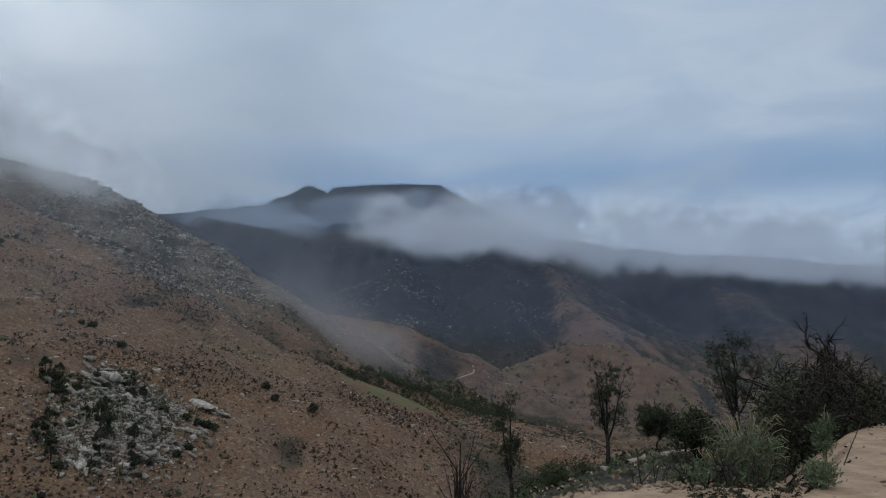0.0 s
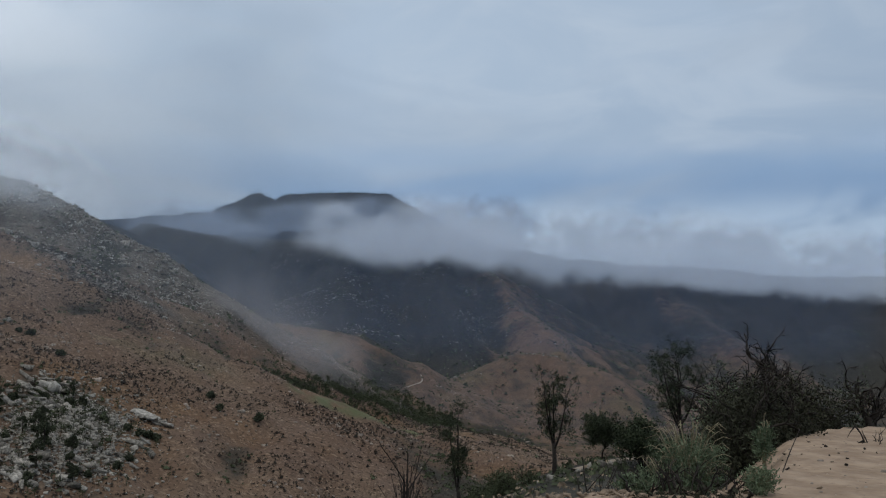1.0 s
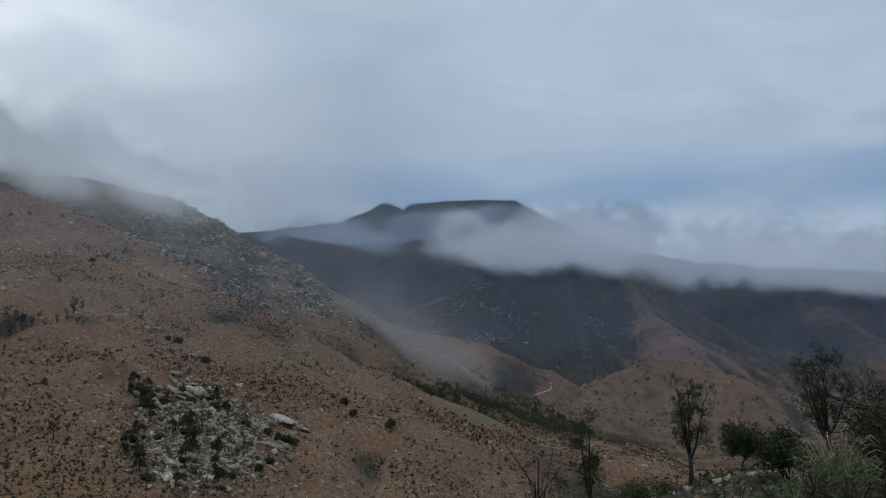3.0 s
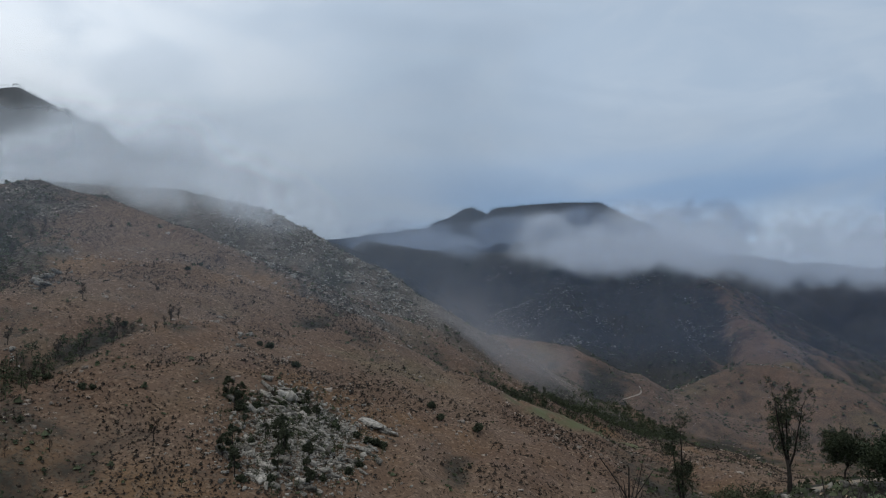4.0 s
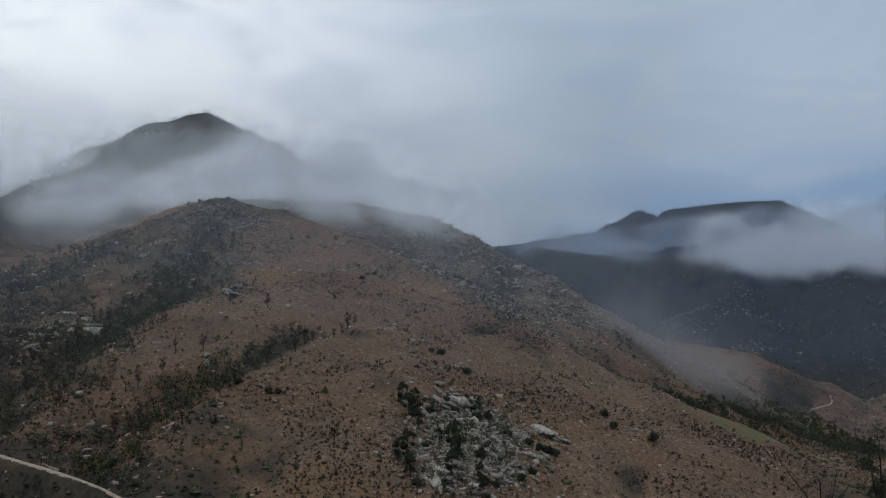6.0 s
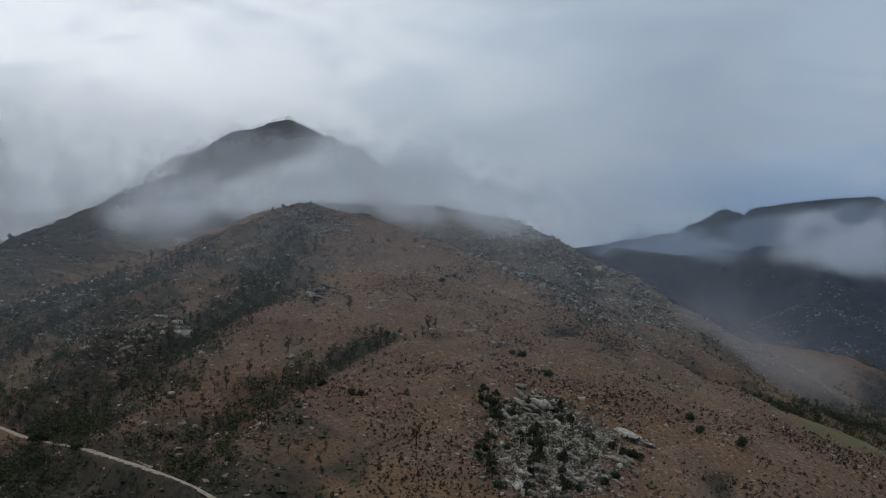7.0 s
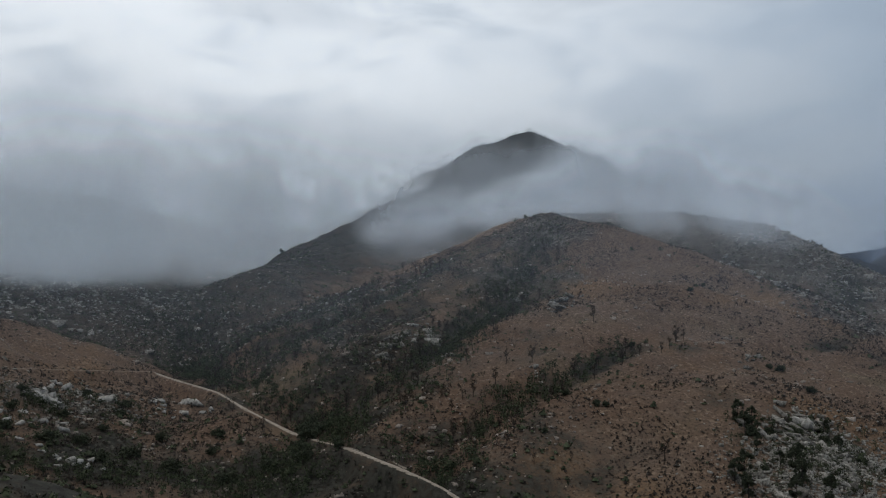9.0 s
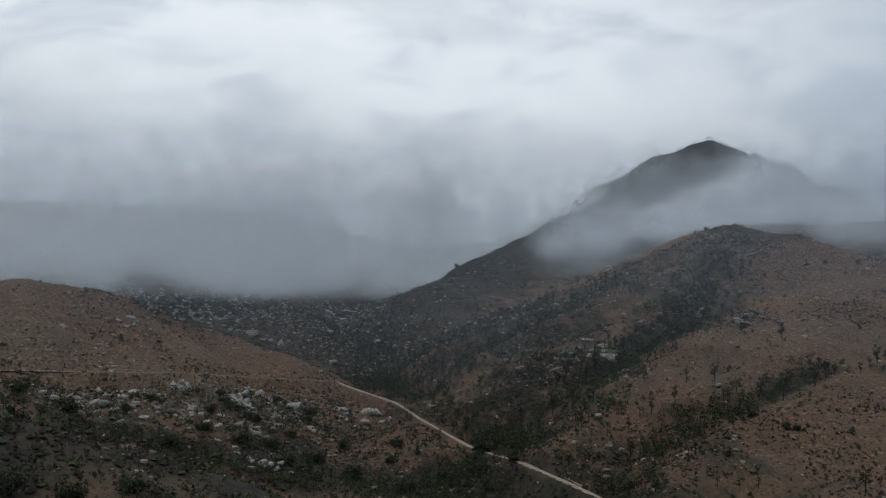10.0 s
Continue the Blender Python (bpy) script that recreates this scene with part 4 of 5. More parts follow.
def outcrop(name, label, places, seed, big, small=0.5, group="", shapes=None, turn=0.9, dip=0.0, long=1.0, tall=1.0):
    """A heap of granite blocks: (x, y, spread across, spread up the slope, blocks) for each cluster."""
    r = np.random.default_rng(seed)
    x0, y0 = places[0][0], places[0][1]
    thing = new(name)
    thing.location = (x0, y0, level(x0, y0))
    bpy.context.view_layer.update()
    for px, py, wide, deep, n in places:
        xs, ys = px + wide * r.normal(size=n) * 0.5, py + deep * r.normal(size=n) * 0.5
        zs = terrain(xs, ys)[0]
        for x, y, z in zip(xs, ys, zs):
            s = min(big, small * (1 + r.pareto(1.6)))
            ob = new("rock", (shapes or CRAGS)[r.integers(len(shapes or CRAGS))])
            ob.parent = thing
            lean = Euler((r.normal() * 0.3 + 0.25, r.normal() * 0.3 + dip, turn + r.normal() * 0.5))
            ob.matrix_local = Matrix.LocRotScale((x - x0, y - y0, z - thing.location.z + 0.22 * s), lean, (s * long * r.uniform(0.9, 1.6), s * r.uniform(0.6, 1.0), s * tall * r.uniform(0.6, 1.1)))
    return tagged(thing, label, "rocks", group)


outcrop("granite_outcrop", "big heap of pale lichened granite slabs among scrub", [(-144, 346, 9, 9, 30), (-139, 361, 10, 7, 34), (-132, 359, 8, 7, 26), (-136, 339, 9, 8, 34), (-129, 339, 8, 8, 26), (-136, 326, 8, 8, 22), (-136, 304, 7, 8, 26), (-127, 295, 8, 8, 34), (-120, 289, 7, 6, 30), (-116, 303, 8, 8, 30), (-110, 302, 7, 8, 24), (-113, 327, 8, 8, 30), (-105, 321, 8, 8, 26), (-99, 322, 7, 8, 20), (-106, 364, 7, 4, 16), (-98, 366, 6, 3, 14), (-112, 348, 8, 8, 22), (-96, 333, 7, 8, 14)], 3, 2.6, 0.55, "", CRAGS[3:], -0.3, 0.3, 1.25, 0.85)
outcrop("slab_rock", "broad pale granite slab lying on the outcrop's edge", [(-103, 367, 1.5, 1.0, 3)], 48, 4.2, 3.0, "slabs of the outcrop", PALE_CRAGS, -0.3, 0.2, 1.4, 0.5)
outcrop("slab_rock", "tall pale granite blade standing among dark scrub", [(-137, 356, 1.2, 1.0, 3)], 49, 3.4, 2.4, "slabs of the outcrop", PALE_CRAGS, -0.3, 0.3, 1.1, 1.2)
outcrop("slab_rock", "pair of pale tilted slabs at the foot of the outcrop", [(-121, 288, 2.5, 1.5, 4)], 50, 3.6, 2.4, "slabs of the outcrop", PALE_CRAGS, -0.3, 0.3, 1.3, 0.8)
n = 2600
rx, ry = -121 + rng.normal(size=n) * 13, 327 + rng.normal(size=n) * 20
scatter("outcrop_rubble", [crag_template(rng) for _ in range(8)], rx, ry, rng.lognormal(-0.7, 0.45, n), np.ones(n), rng, ROCK, "broken granite rubble lying between the blocks", "rubble", 0.05)
n = 1900
rx, ry = -121 + rng.normal(size=n) * 12, 328 + rng.normal(size=n) * 19
scatter("pale_rubble", [crag_template(rng) for _ in range(8)], rx, ry, rng.lognormal(-0.3, 0.45, n), np.ones(n), rng, LIGHT_ROCK, "pale lichened granite rubble filling the outcrop", "rubble", 0.05)
SPURS = "rock patches on the brown hill"
outcrop("rock_patch", "small grey granite outcrop high on the brown hill", [(-300, 419, 9, 12, 34), (-293, 404, 6, 8, 16)], 5, 3.0, 0.6, SPURS)
outcrop("rock_patch", "single pale boulder group beside the wooded gully", [(-342, 425, 5, 7, 14)], 6, 2.4, 0.9, SPURS)
outcrop("rock_patch", "pale rock slabs on the open slope by the gully", [(-346, 326, 8, 14, 26), (-337, 308, 8, 10, 18)], 7, 2.8, 0.7, SPURS)
outcrop("rock_patch", "low stones under burnt trees on the brown slope", [(-247, 319, 8, 5, 14), (-302, 317, 9, 7, 12)], 9, 2.2, 0.6, SPURS)
outcrop("rock_patch", "narrow pale rib of rock on the open hillside", [(-183, 414, 4, 12, 16), (-180, 400, 3, 6, 8)], 10, 2.0, 0.5, SPURS)
outcrop("cliff_rocks", "grey broken cliff at the end of the rocky shoulder", [(-205, 728, 40, 34, 60), (-180, 716, 24, 24, 40), (-250, 735, 50, 36, 60), (-300, 745, 50, 36, 50)], 12, 3.0, 0.9, "", CRAGS[:10])
LEFT = "boulders on the road hill"
for px, py, size, n, seed, label in ((-386, 124, 3.7, 6, 21, "large square pale boulder split into blocks below the road"), (-378, 147, 3.3, 8, 22, "broad cracked pale boulder among dark scrub"), (-372, 152, 3.6, 5, 31, "low pale slabs beside the broad boulder"), (-395, 182, 3.5, 5, 23, "rounded pale boulder on the open slope"), (-404, 166, 2.6, 8, 24, "row of broken slabs under the dirt road"), (-596, 261, 2.6, 4, 25, "pale boulder on the edge of the ravine"), (-386, 226, 3.0, 6, 26, "slanting slab beside the dirt road"), (-474, 126, 2.6, 7, 27, "scattered boulders on the brown crest"), (-364, 85, 2.2, 22, 28, "grey rubble under the road bank"), (-353, 116, 2.0, 20, 29, "grey rubble among low scrub"), (-394, 208, 2.2, 10, 30, "stones strewn over the dry slope"), (-318, 132, 2.0, 14, 32, "grey stones showing between the dark bushes")):
    outcrop("boulder_group", label, [(px, py, *((4, 5) if size > 3.2 else (3 + n * 0.9, 3 + n * 0.9)), n)], seed, size, size * 0.5, LEFT, PALE_CRAGS, 0.9, 0.0, 1.0, 1.15)


def leafy(name, label, category, x, y, radius, height, seed, material, leaves=700, group="", leaf=0.32, stems=7):
    """A bush: several stems from the ground and a ragged head of leaf clumps."""
    r = np.random.default_rng(seed)
    wood, tips = Soup(), []
    for k in range(stems):
        a = r.uniform(0, 2 * math.pi)
        branch(wood, (0.1 * math.cos(a), 0.1 * math.sin(a), -0.3), (math.cos(a) * radius * 0.8, math.sin(a) * radius * 0.8, height), 0.75 * math.hypot(radius, height), 0.05 * height ** 0.5, 1, r, tips, 0.0, 4)
    tips = wood.fit(height * 0.95, radius * 0.95, tips)[0]
    thing = new(name)
    thing.location = (x, y, level(x, y))
    part("stem", wood.mesh("stem"), BARK, thing)
    tips = tips[r.integers(0, len(tips), leaves)] + r.normal(size=(leaves, 3)) * radius * 0.13
    tips[:, 2] = np.maximum(tips[:, 2], 0.1 * height)
    head = Soup()
    head.blades(tips, leaf, leaf * 0.35, r, 3, 0.3, leaf * 0.4)
    part("foliage", head.mesh("foliage"), material, thing)
    return tagged(thing, label, category, group)


HILL_BUSH = "lone bushes on the hillside"
hill_bush = leafy("hill_bush", "round dark evergreen bush alone on the brown slope", "bush", -204, 306, 1.5, 2.0, 31, OAK, 420, HILL_BUSH, 0.55)
for px, py, s in ((-200, 308, 0.9), (-222, 310, 1.1), (-206, 273, 0.8), (-169, 413, 1.2), (-175, 413, 0.9), (-85, 414, 1.3), (-79, 402, 1.2), (-61, 403, 1.5), (-236, 388, 1.0), (-145, 385, 1.1), (-256, 491, 1.0), (-254, 504, 0.9), (-152, 338, 1.3), (-148, 330, 1.4), (-156, 334, 1.0), (-144, 338, 1.2), (-126, 346, 1.2), (-122, 350, 1.1), (-114, 316, 1.3), (-103, 347, 1.1), (-96, 349, 1.3), (-99, 346, 1.1), (-93, 351, 1.2), (-112, 345, 1.0), (-118, 288, 1.3), (-126, 282, 1.0), (-108, 302, 1.2), (-104, 306, 1.0), (-99, 320, 1.1), (-96, 326, 0.9), (-133, 308, 1.1), (-136, 346, 1.1)):
    ob = copy_thing(hill_bush, pose(px, py, level(px, py), 0, 0, (px * 37) % 360))
    ob.scale = (s, s, s)
LEFT_BUSH = "dark bushes on the road hill"
left_bush = leafy("dark_bush", "dense dark oak scrub clump on the slope below the road", "bush", -361, 55, 3.2, 3.4, 33, OAK, 440, LEFT_BUSH, 0.6)
for px, py, s in ((-331, 50, 1.2), (-167, 35, 0.8), (-171, 47, 0.75), (-168, 25, 0.9), (-334, 146, 1.0), (-320, 160, 1.2), (-330, 103, 0.9), (-339, 183, 0.9), (-342, 211, 1.0), (-303, 231, 1.5), (-311, 240, 1.7), (-318, 250, 1.4), (-296, 222, 1.2), (-368, 106, 0.8), (-371, 179, 0.8), (-366, 132, 0.9), (-379, 140, 0.7), (-362, 150, 0.8), (-398, 176, 0.7), (-388, 190, 0.8), (-350, 70, 1.1), (-356, 92, 0.8), (-340, 120, 1.0), (-328, 130, 1.2), (-315, 145, 1.1), (-308, 170, 1.2), (-300, 190, 1.3), (-292, 205, 1.1), (-345, 160, 0.7), (-326, 200, 0.9), (-283, 215, 1.1), (-275, 225, 1.0)):
    ob = copy_thing(left_bush, pose(px, py, level(px, py), 0, 0, (px * 53) % 360))
    ob.scale = (s, s, s)


def burnt_tree(name, label, x, y, height, seed, group="", leaves=0):
    r = np.random.default_rng(seed)
    wood, tips = Soup(), []
    wood.tube([(0, 0, -0.5), (0.05, 0, height * 0.4), (0.15, 0.1, height)], [0.05 * height ** 0.7, 0.04 * height ** 0.7, 0.02], 5)
    for k in range(13):
        z = height * r.uniform(0.2, 0.95)
        a = r.uniform(0, 2 * math.pi)
        branch(wood, (0.08, 0.05, z), (math.cos(a), math.sin(a), 0.9), height * (0.32 - 0.2 * z / height), 0.035 * height ** 0.5, 1, r, tips, 0.0, 1)
    thing = new(name)
    thing.location = (x, y, level(x, y))
    part("trunk", wood.mesh("trunk"), BARK, thing)
    if leaves:
        tips = np.array(tips)
        head = Soup()
        head.blades(tips[r.integers(0, len(tips), leaves)], 0.5, 0.17, r, 1, 0.2, 0.3)
        part("foliage", head.mesh("foliage"), OAK if leaves > 400 else SCORCHED, thing, "thin scorched foliage")
    return tagged(thing, label, "tree", group)


oak = burnt_tree("scrub_oak", "tall feathery scorched oak among the granite blocks", -124, 312, 10.0, 45, "scorched oaks in the outcrop", 4200)
for px, py, s in ((-155, 334, 0.85), (-151, 338, 0.7), (-149, 327, 0.9), (-142, 321, 0.75), (-135, 295, 1.0), (-137, 291, 0.8), (-129, 284, 0.9), (-132, 288, 0.7), (-119, 305, 1.0), (-117, 294, 0.95), (-121, 308, 0.8), (-112, 313, 0.6), (-109, 302, 0.7), (-120, 344, 0.55), (-128, 356, 0.6), (-106, 297, 0.6), (-146, 331, 0.6), (-131, 316, 0.6), (-126, 322, 0.75)):
    ob = copy_thing(oak, pose(px, py, level(px, py), 0, 0, (px * 37) % 360))
    ob.scale = (s, s, s)
BURNT = "burnt trees on the slopes"
burnt_a = burnt_tree("burnt_tree", "thin fire-blackened tree standing on the slope", -253, 326, 7.5, 41, BURNT, 260)
burnt_b = burnt_tree("burnt_tree", "bare blackened tree with upswept twigs on the slope", -264, 320, 6.0, 43, BURNT, 90)
r41 = np.random.default_rng(44)
spots = [(-251, 366), (-241, 258), (-213, 258), (-198, 256), (-264, 395), (-164, 291), (-281, 310), (-342, 354), (-326, 323), (-399, 335), (-236, 262), (-222, 250), (-190, 268), (-228, 272)]
for line, n, wide in ((GULLIES[0][2], 50, 14), (GULLIES[1][2], 26, 9), (GULLIES[2][2], 36, 16), (GULLIES[5][2], 26, 12)):
    for _ in range(n):
        k = r41.integers(0, len(line) - 1)
        t = r41.uniform()
        a, b = line[k], line[k + 1]
        spots.append((a[0] + t * (b[0] - a[0]) + r41.normal() * wide, a[1] + t * (b[1] - a[1]) + r41.normal() * wide))
for k, (px, py) in enumerate(spots):
    ob = copy_thing(burnt_b if k % 3 == 0 else burnt_a, pose(px, py, level(px, py), 0, 0, (k * 71) % 360))
    s = r41.uniform(0.6, 1.15)
    ob.scale = (s, s, s)


def wood_template(r, leaves):
    """A rounded valley tree: trunk and a ragged crown of leaf clumps."""
    soup = Soup()
    soup.tube([(0, 0, -0.05), (0.01, 0, 0.25), (0.02, 0.01, 0.6)], [0.035, 0.03, 0.01], 4)
    lobes = r.normal(size=(7, 3)) * [0.16, 0.16, 0.14] + [0, 0, 0.62]
    soup.blades(lobes[r.integers(0, 7, leaves)] + r.normal(size=(leaves, 3)) * 0.09, 0.13, 0.06, r, 1, 0.4, 0.02)
    return np.concatenate(soup.v), np.concatenate(soup.f)


woods = [wood_template(rng, 60) for _ in range(5)]
def belt(lines):
    """Places along stretches of the plan: ends, number, half width."""
    px, py = [], []
    for a, b, n, wide in lines:
        t = rng.uniform(size=n)
        px.append(a[0] + t * (b[0] - a[0]) + rng.normal(size=n) * wide)
        py.append(a[1] + t * (b[1] - a[1]) + rng.normal(size=n) * wide)
    return np.concatenate(px), np.concatenate(py)


fx, fy = belt((((-92, 572), (-50, 580), 110, 9), ((-50, 580), (0, 640), 200, 16), ((-40, 650), (10, 700), 130, 22), ((0, 660), (30, 740), 260, 22), ((25, 720), (38, 850), 240, 14), ((-20, 780), (30, 850), 60, 16)))
scatter("valley_trees", woods, fx, fy, rng.uniform(3, 6.5, len(fx)), np.ones(len(fx)), rng, SCRUB, "belt of dark trees along the valley floor", "trees", 0.0)
# oaks crowding the ravine and the gullies
thick = [wood_template(rng, 42) for _ in range(5)]
fx, fy = belt((((-631, 379), (-564, 306), 150, 13), ((-564, 306), (-442, 271), 190, 10), ((-442, 271), (-337, 256), 190, 9), ((-337, 256), (-290, 238), 120, 8), ((-396, 540), (-375, 481), 60, 8), ((-375, 481), (-353, 427), 120, 9), ((-353, 427), (-326, 365), 190, 11), ((-326, 365), (-312, 310), 170, 13), ((-312, 310), (-305, 262), 130, 14), ((-238, 384), (-238, 340), 45, 4), ((-238, 340), (-238, 290), 90, 6), ((-238, 290), (-230, 240), 110, 9), ((-230, 240), (-214, 217), 50, 9), ((-335, 262), (-285, 246), 100, 6), ((-262, 244), (-205, 225), 60, 9), ((-640, 350), (-520, 300), 240, 24), ((-520, 300), (-420, 280), 170, 16), ((-300, 210), (-262, 198), 100, 7), ((-458, 451), (-425, 350), 80, 12), ((-430, 350), (-430, 290), 80, 12), ((-520, 400), (-400, 330), 120, 36), ((-420, 300), (-350, 280), 90, 14)))
clear = line_distance(fx, fy, TRACK)[0] > 6
fx, fy = fx[clear], fy[clear]
scatter("gully_trees", thick, fx, fy, rng.uniform(2.2, 6.0, len(fx)), np.ones(len(fx)), rng, SCRUB, "dark oaks crowding the ravine and the gullies", "trees", 0.0)
# bushes in bands across the road hill
fx, fy = belt((((-364, 52), (-338, 60), 70, 9), ((-340, 66), (-322, 108), 80, 5), ((-322, 108), (-300, 136), 80, 6), ((-300, 140), (-290, 195), 110, 8), ((-303, 190), (-275, 207), 70, 8), ((-300, 230), (-270, 215), 70, 8), ((-372, 138), (-366, 154), 26, 3), ((-382, 112), (-378, 132), 26, 3), ((-390, 180), (-386, 196), 16, 3), ((-176, 22), (-168, 52), 18, 3)))
scatter("slope_oaks", thick, fx, fy, rng.uniform(1.8, 4.6, len(fx)), np.ones(len(fx)), rng, SCRUB, "low dark oak scrub in bands across the slope below the road", "scrub", 0.0)
# trees along the high crest
t = rng.uniform(-46.5, -33, 520)
d = rng.normal(1500, 22, 520)
fx, fy = d * np.sin(np.radians(t)), d * np.cos(np.radians(t))
scatter("crest_trees", thick, fx, fy, rng.uniform(1.8, 4.5, len(fx)), np.ones(len(fx)), rng, SCRUB, "conifers standing along the crest of the high peak", "trees", 0.0)

# conifers on the distant peaks
t = rng.uniform(-14, 3, 900)
d = rng.normal(3745, 40, 900)
fx, fy = d * np.sin(np.radians(t)), d * np.cos(np.radians(t))
scatter("far_trees", thick, fx, fy, rng.uniform(4, 9, len(fx)), np.ones(len(fx)), rng, SCRUB, "conifers on the crest of the distant dark peaks", "trees", 0.0)
# crags and scrub on the rocky slopes under the cloud
fx, fy = belt((((-690, 150), (-700, 210), 420, 40), ((-700, 210), (-690, 260), 520, 40), ((-690, 260), (-665, 330), 520, 40), ((-665, 330), (-655, 380), 360, 36), ((-620, 300), (-560, 330), 260, 26), ((-560, 420), (-450, 380), 300, 40), ((-345, 322), (-352, 350), 60, 9)))
scatter("slope_crags", [crag_template(rng) for _ in range(8)], fx, fy, rng.lognormal(0.05, 0.5, len(fx)), np.ones(len(fx)), rng, LIGHT_ROCK, "grey crags crowding the steep slopes under the cloud", "rocks", 0.05)
fx, fy = belt((((-690, 150), (-700, 210), 120, 40), ((-700, 210), (-690, 260), 130, 40), ((-690, 260), (-665, 330), 130, 40), ((-665, 330), (-600, 360), 120, 36), ((-560, 420), (-430, 340), 260, 46), ((-430, 330), (-330, 300), 160, 34), ((-330, 290), (-260, 262), 90, 22)))
scatter("scorched_trees", thick, fx, fy, rng.uniform(1.8, 5.0, len(fx)), np.ones(len(fx)), rng, SCORCHED, "brown scorched shrubs and small trees on the slopes", "trees", 0.0)
# broken rock on the grey shoulder behind the brown hill
fx, fy = belt((((-330, 735), (-250, 728), 280, 26), ((-250, 728), (-185, 712), 360, 24), ((-185, 712), (-160, 690), 180, 14), ((-265, 602), (-160, 555), 300, 18)))
scatter("shoulder_rocks", [crag_template(rng) for _ in range(8)], fx, fy, rng.lognormal(0.0, 0.5, len(fx)), np.ones(len(fx)), rng, LIGHT_ROCK, "pale broken granite strewn over the rocky shoulder", "rocks", 0.05)
fx, fy = belt((((-330, 735), (-185, 712), 130, 26), ((-265, 602), (-160, 555), 90, 18)))
scatter("shoulder_scrub", thick, fx, fy, rng.uniform(1.6, 3.6, len(fx)), np.ones(len(fx)), rng, SCORCHED, "dark scrub between the rocks of the shoulder", "scrub", 0.0)
# scrub between the slabs of the outcrop
n = 230
fx, fy = -121 + rng.normal(size=n) * 15, 326 + rng.normal(size=n) * 22
scatter("outcrop_scrub", thick, fx, fy, rng.uniform(1.6, 4.2, n), np.ones(n), rng, SCRUB, "dark scrub growing between the granite slabs", "scrub", 0.0)
# grey rubble with dark scrub along the bank under the road cut
fx, fy = belt((((-374, 20), (-368, 70), 420, 11), ((-368, 70), (-368, 125), 560, 13), ((-368, 125), (-385, 165), 460, 14), ((-385, 165), (-402, 205), 300, 13)))
scatter("bank_rubble", [crag_template(rng) for _ in range(8)], fx, fy, rng.lognormal(-0.35, 0.5, len(fx)), np.ones(len(fx)), rng, ROCK, "grey granite rubble on the bank below the road cut", "rubble", 0.05)
fx, fy = belt((((-374, 20), (-364, 70), 70, 9), ((-364, 70), (-364, 125), 70, 9), ((-364, 125), (-385, 175), 70, 10), ((-385, 175), (-340, 215), 60, 12)))
scatter("bank_scrub", thick, fx, fy, rng.uniform(1.5, 3.8, len(fx)), np.ones(len(fx)), rng, SCRUB, "dark low scrub scattered through the rubble", "scrub", 0.0)

# ---- the edge of the pull-out ----


def pine(name, label, x, y, height, crown, start, tufts, seed, limbs=5, lean=0.0):
    """A grey pine: a short trunk that splits into upswept limbs, dead twigs below, tufts of needles above."""
    r = np.random.default_rng(seed)
    wood, tips = Soup(), []
    thing = new(name)
    thing.location = (x, y, level(x, y))
    fork = height * start
    wood.tube([(0, 0, -0.6), (0.03, 0, fork * 0.5), (lean, 0.05, fork * 1.1)], [0.022 * height, 0.018 * height, 0.014 * height], 7)
    for k in range(limbs):
        a = 2 * math.pi * (k + r.uniform(0, 0.6)) / limbs
        reach, top = crown * r.uniform(0.35, 0.85) * (k > 0), height * (1 if k == 0 else r.uniform(0.82, 0.98))
        t = np.linspace(0, 1, 9)[:, None]
        way = np.array([math.cos(a), math.sin(a), 0])
        path = np.array([lean, 0.05, fork * r.uniform(0.75, 1.05)]) * [1, 1, 1] + way * reach * t ** 0.75 + np.array([0, 0, 1]) * (top - fork) * t + r.normal(size=(9, 3)) * 0.05 * t
        wood.tube(path, np.linspace(0.011 * height, 0.015, 9), 5)
        for j in range(13):
            i = r.integers(1, 9)
            up = i / 8
            b = r.uniform(0, 2 * math.pi)
            twigs = tips if up > 0.22 else []
            branch(wood, path[i], (math.cos(b), math.sin(b), 0.2 + 0.7 * up), crown * r.uniform(0.3, 0.6), 0.0026 * height, 1, r, twigs, -0.01, 3)
    for j in range(10):
        b = r.uniform(0, 2 * math.pi)
        branch(wood, (0.03, 0, fork * r.uniform(0.35, 1.0)), (math.cos(b), math.sin(b), 0.1), crown * r.uniform(0.3, 0.7), 0.0028 * height, 1, r, [], 0.0, 2)
    tips = wood.fit(height, crown, tips)[0]
    part("trunk", wood.mesh("trunk"), BARK, thing)
    pick = tips[r.integers(0, len(tips), tufts)] + r.normal(size=(tufts, 3)) * 0.2
    head = Soup()
    head.blades(pick, 0.19, 0.013, r, 11, 0.6, 0.05)
    part("foliage", head.mesh("foliage"), NEEDLES, thing)
    return tagged(thing, label, "tree", "pines below the pull-out")


def out(bearing, distance):
    a = radians(bearing)
    return distance * math.sin(a), distance * math.cos(a)


pine("grey_pine", "tall sparse grey pine with a rounded dark crown", *out(18.9, 78), 11.7, 2.6, 0.42, 1000, 51, 6)
pine("grey_pine", "slender grey pine with forked blackened trunk below the bank", *out(10.8, 62), 7.4, 1.5, 0.3, 520, 53, 4)
pine("grey_pine", "small half-burnt pine with thin foliage below the bank", *out(4.5, 62), 7.6, 1.2, 0.22, 480, 55, 3)
pine("grey_pine", "low broad pine leaning over the slope", *out(13.9, 66), 3.4, 2.0, 0.35, 1200, 57, 5, 0.3)
leafy("slope_bush", "dense dark bush under the tall pine", "bush", *out(16.6, 61), 1.9, 3.6, 61, NEEDLES, 2600, "bushes below the pull-out", 0.16, 12)
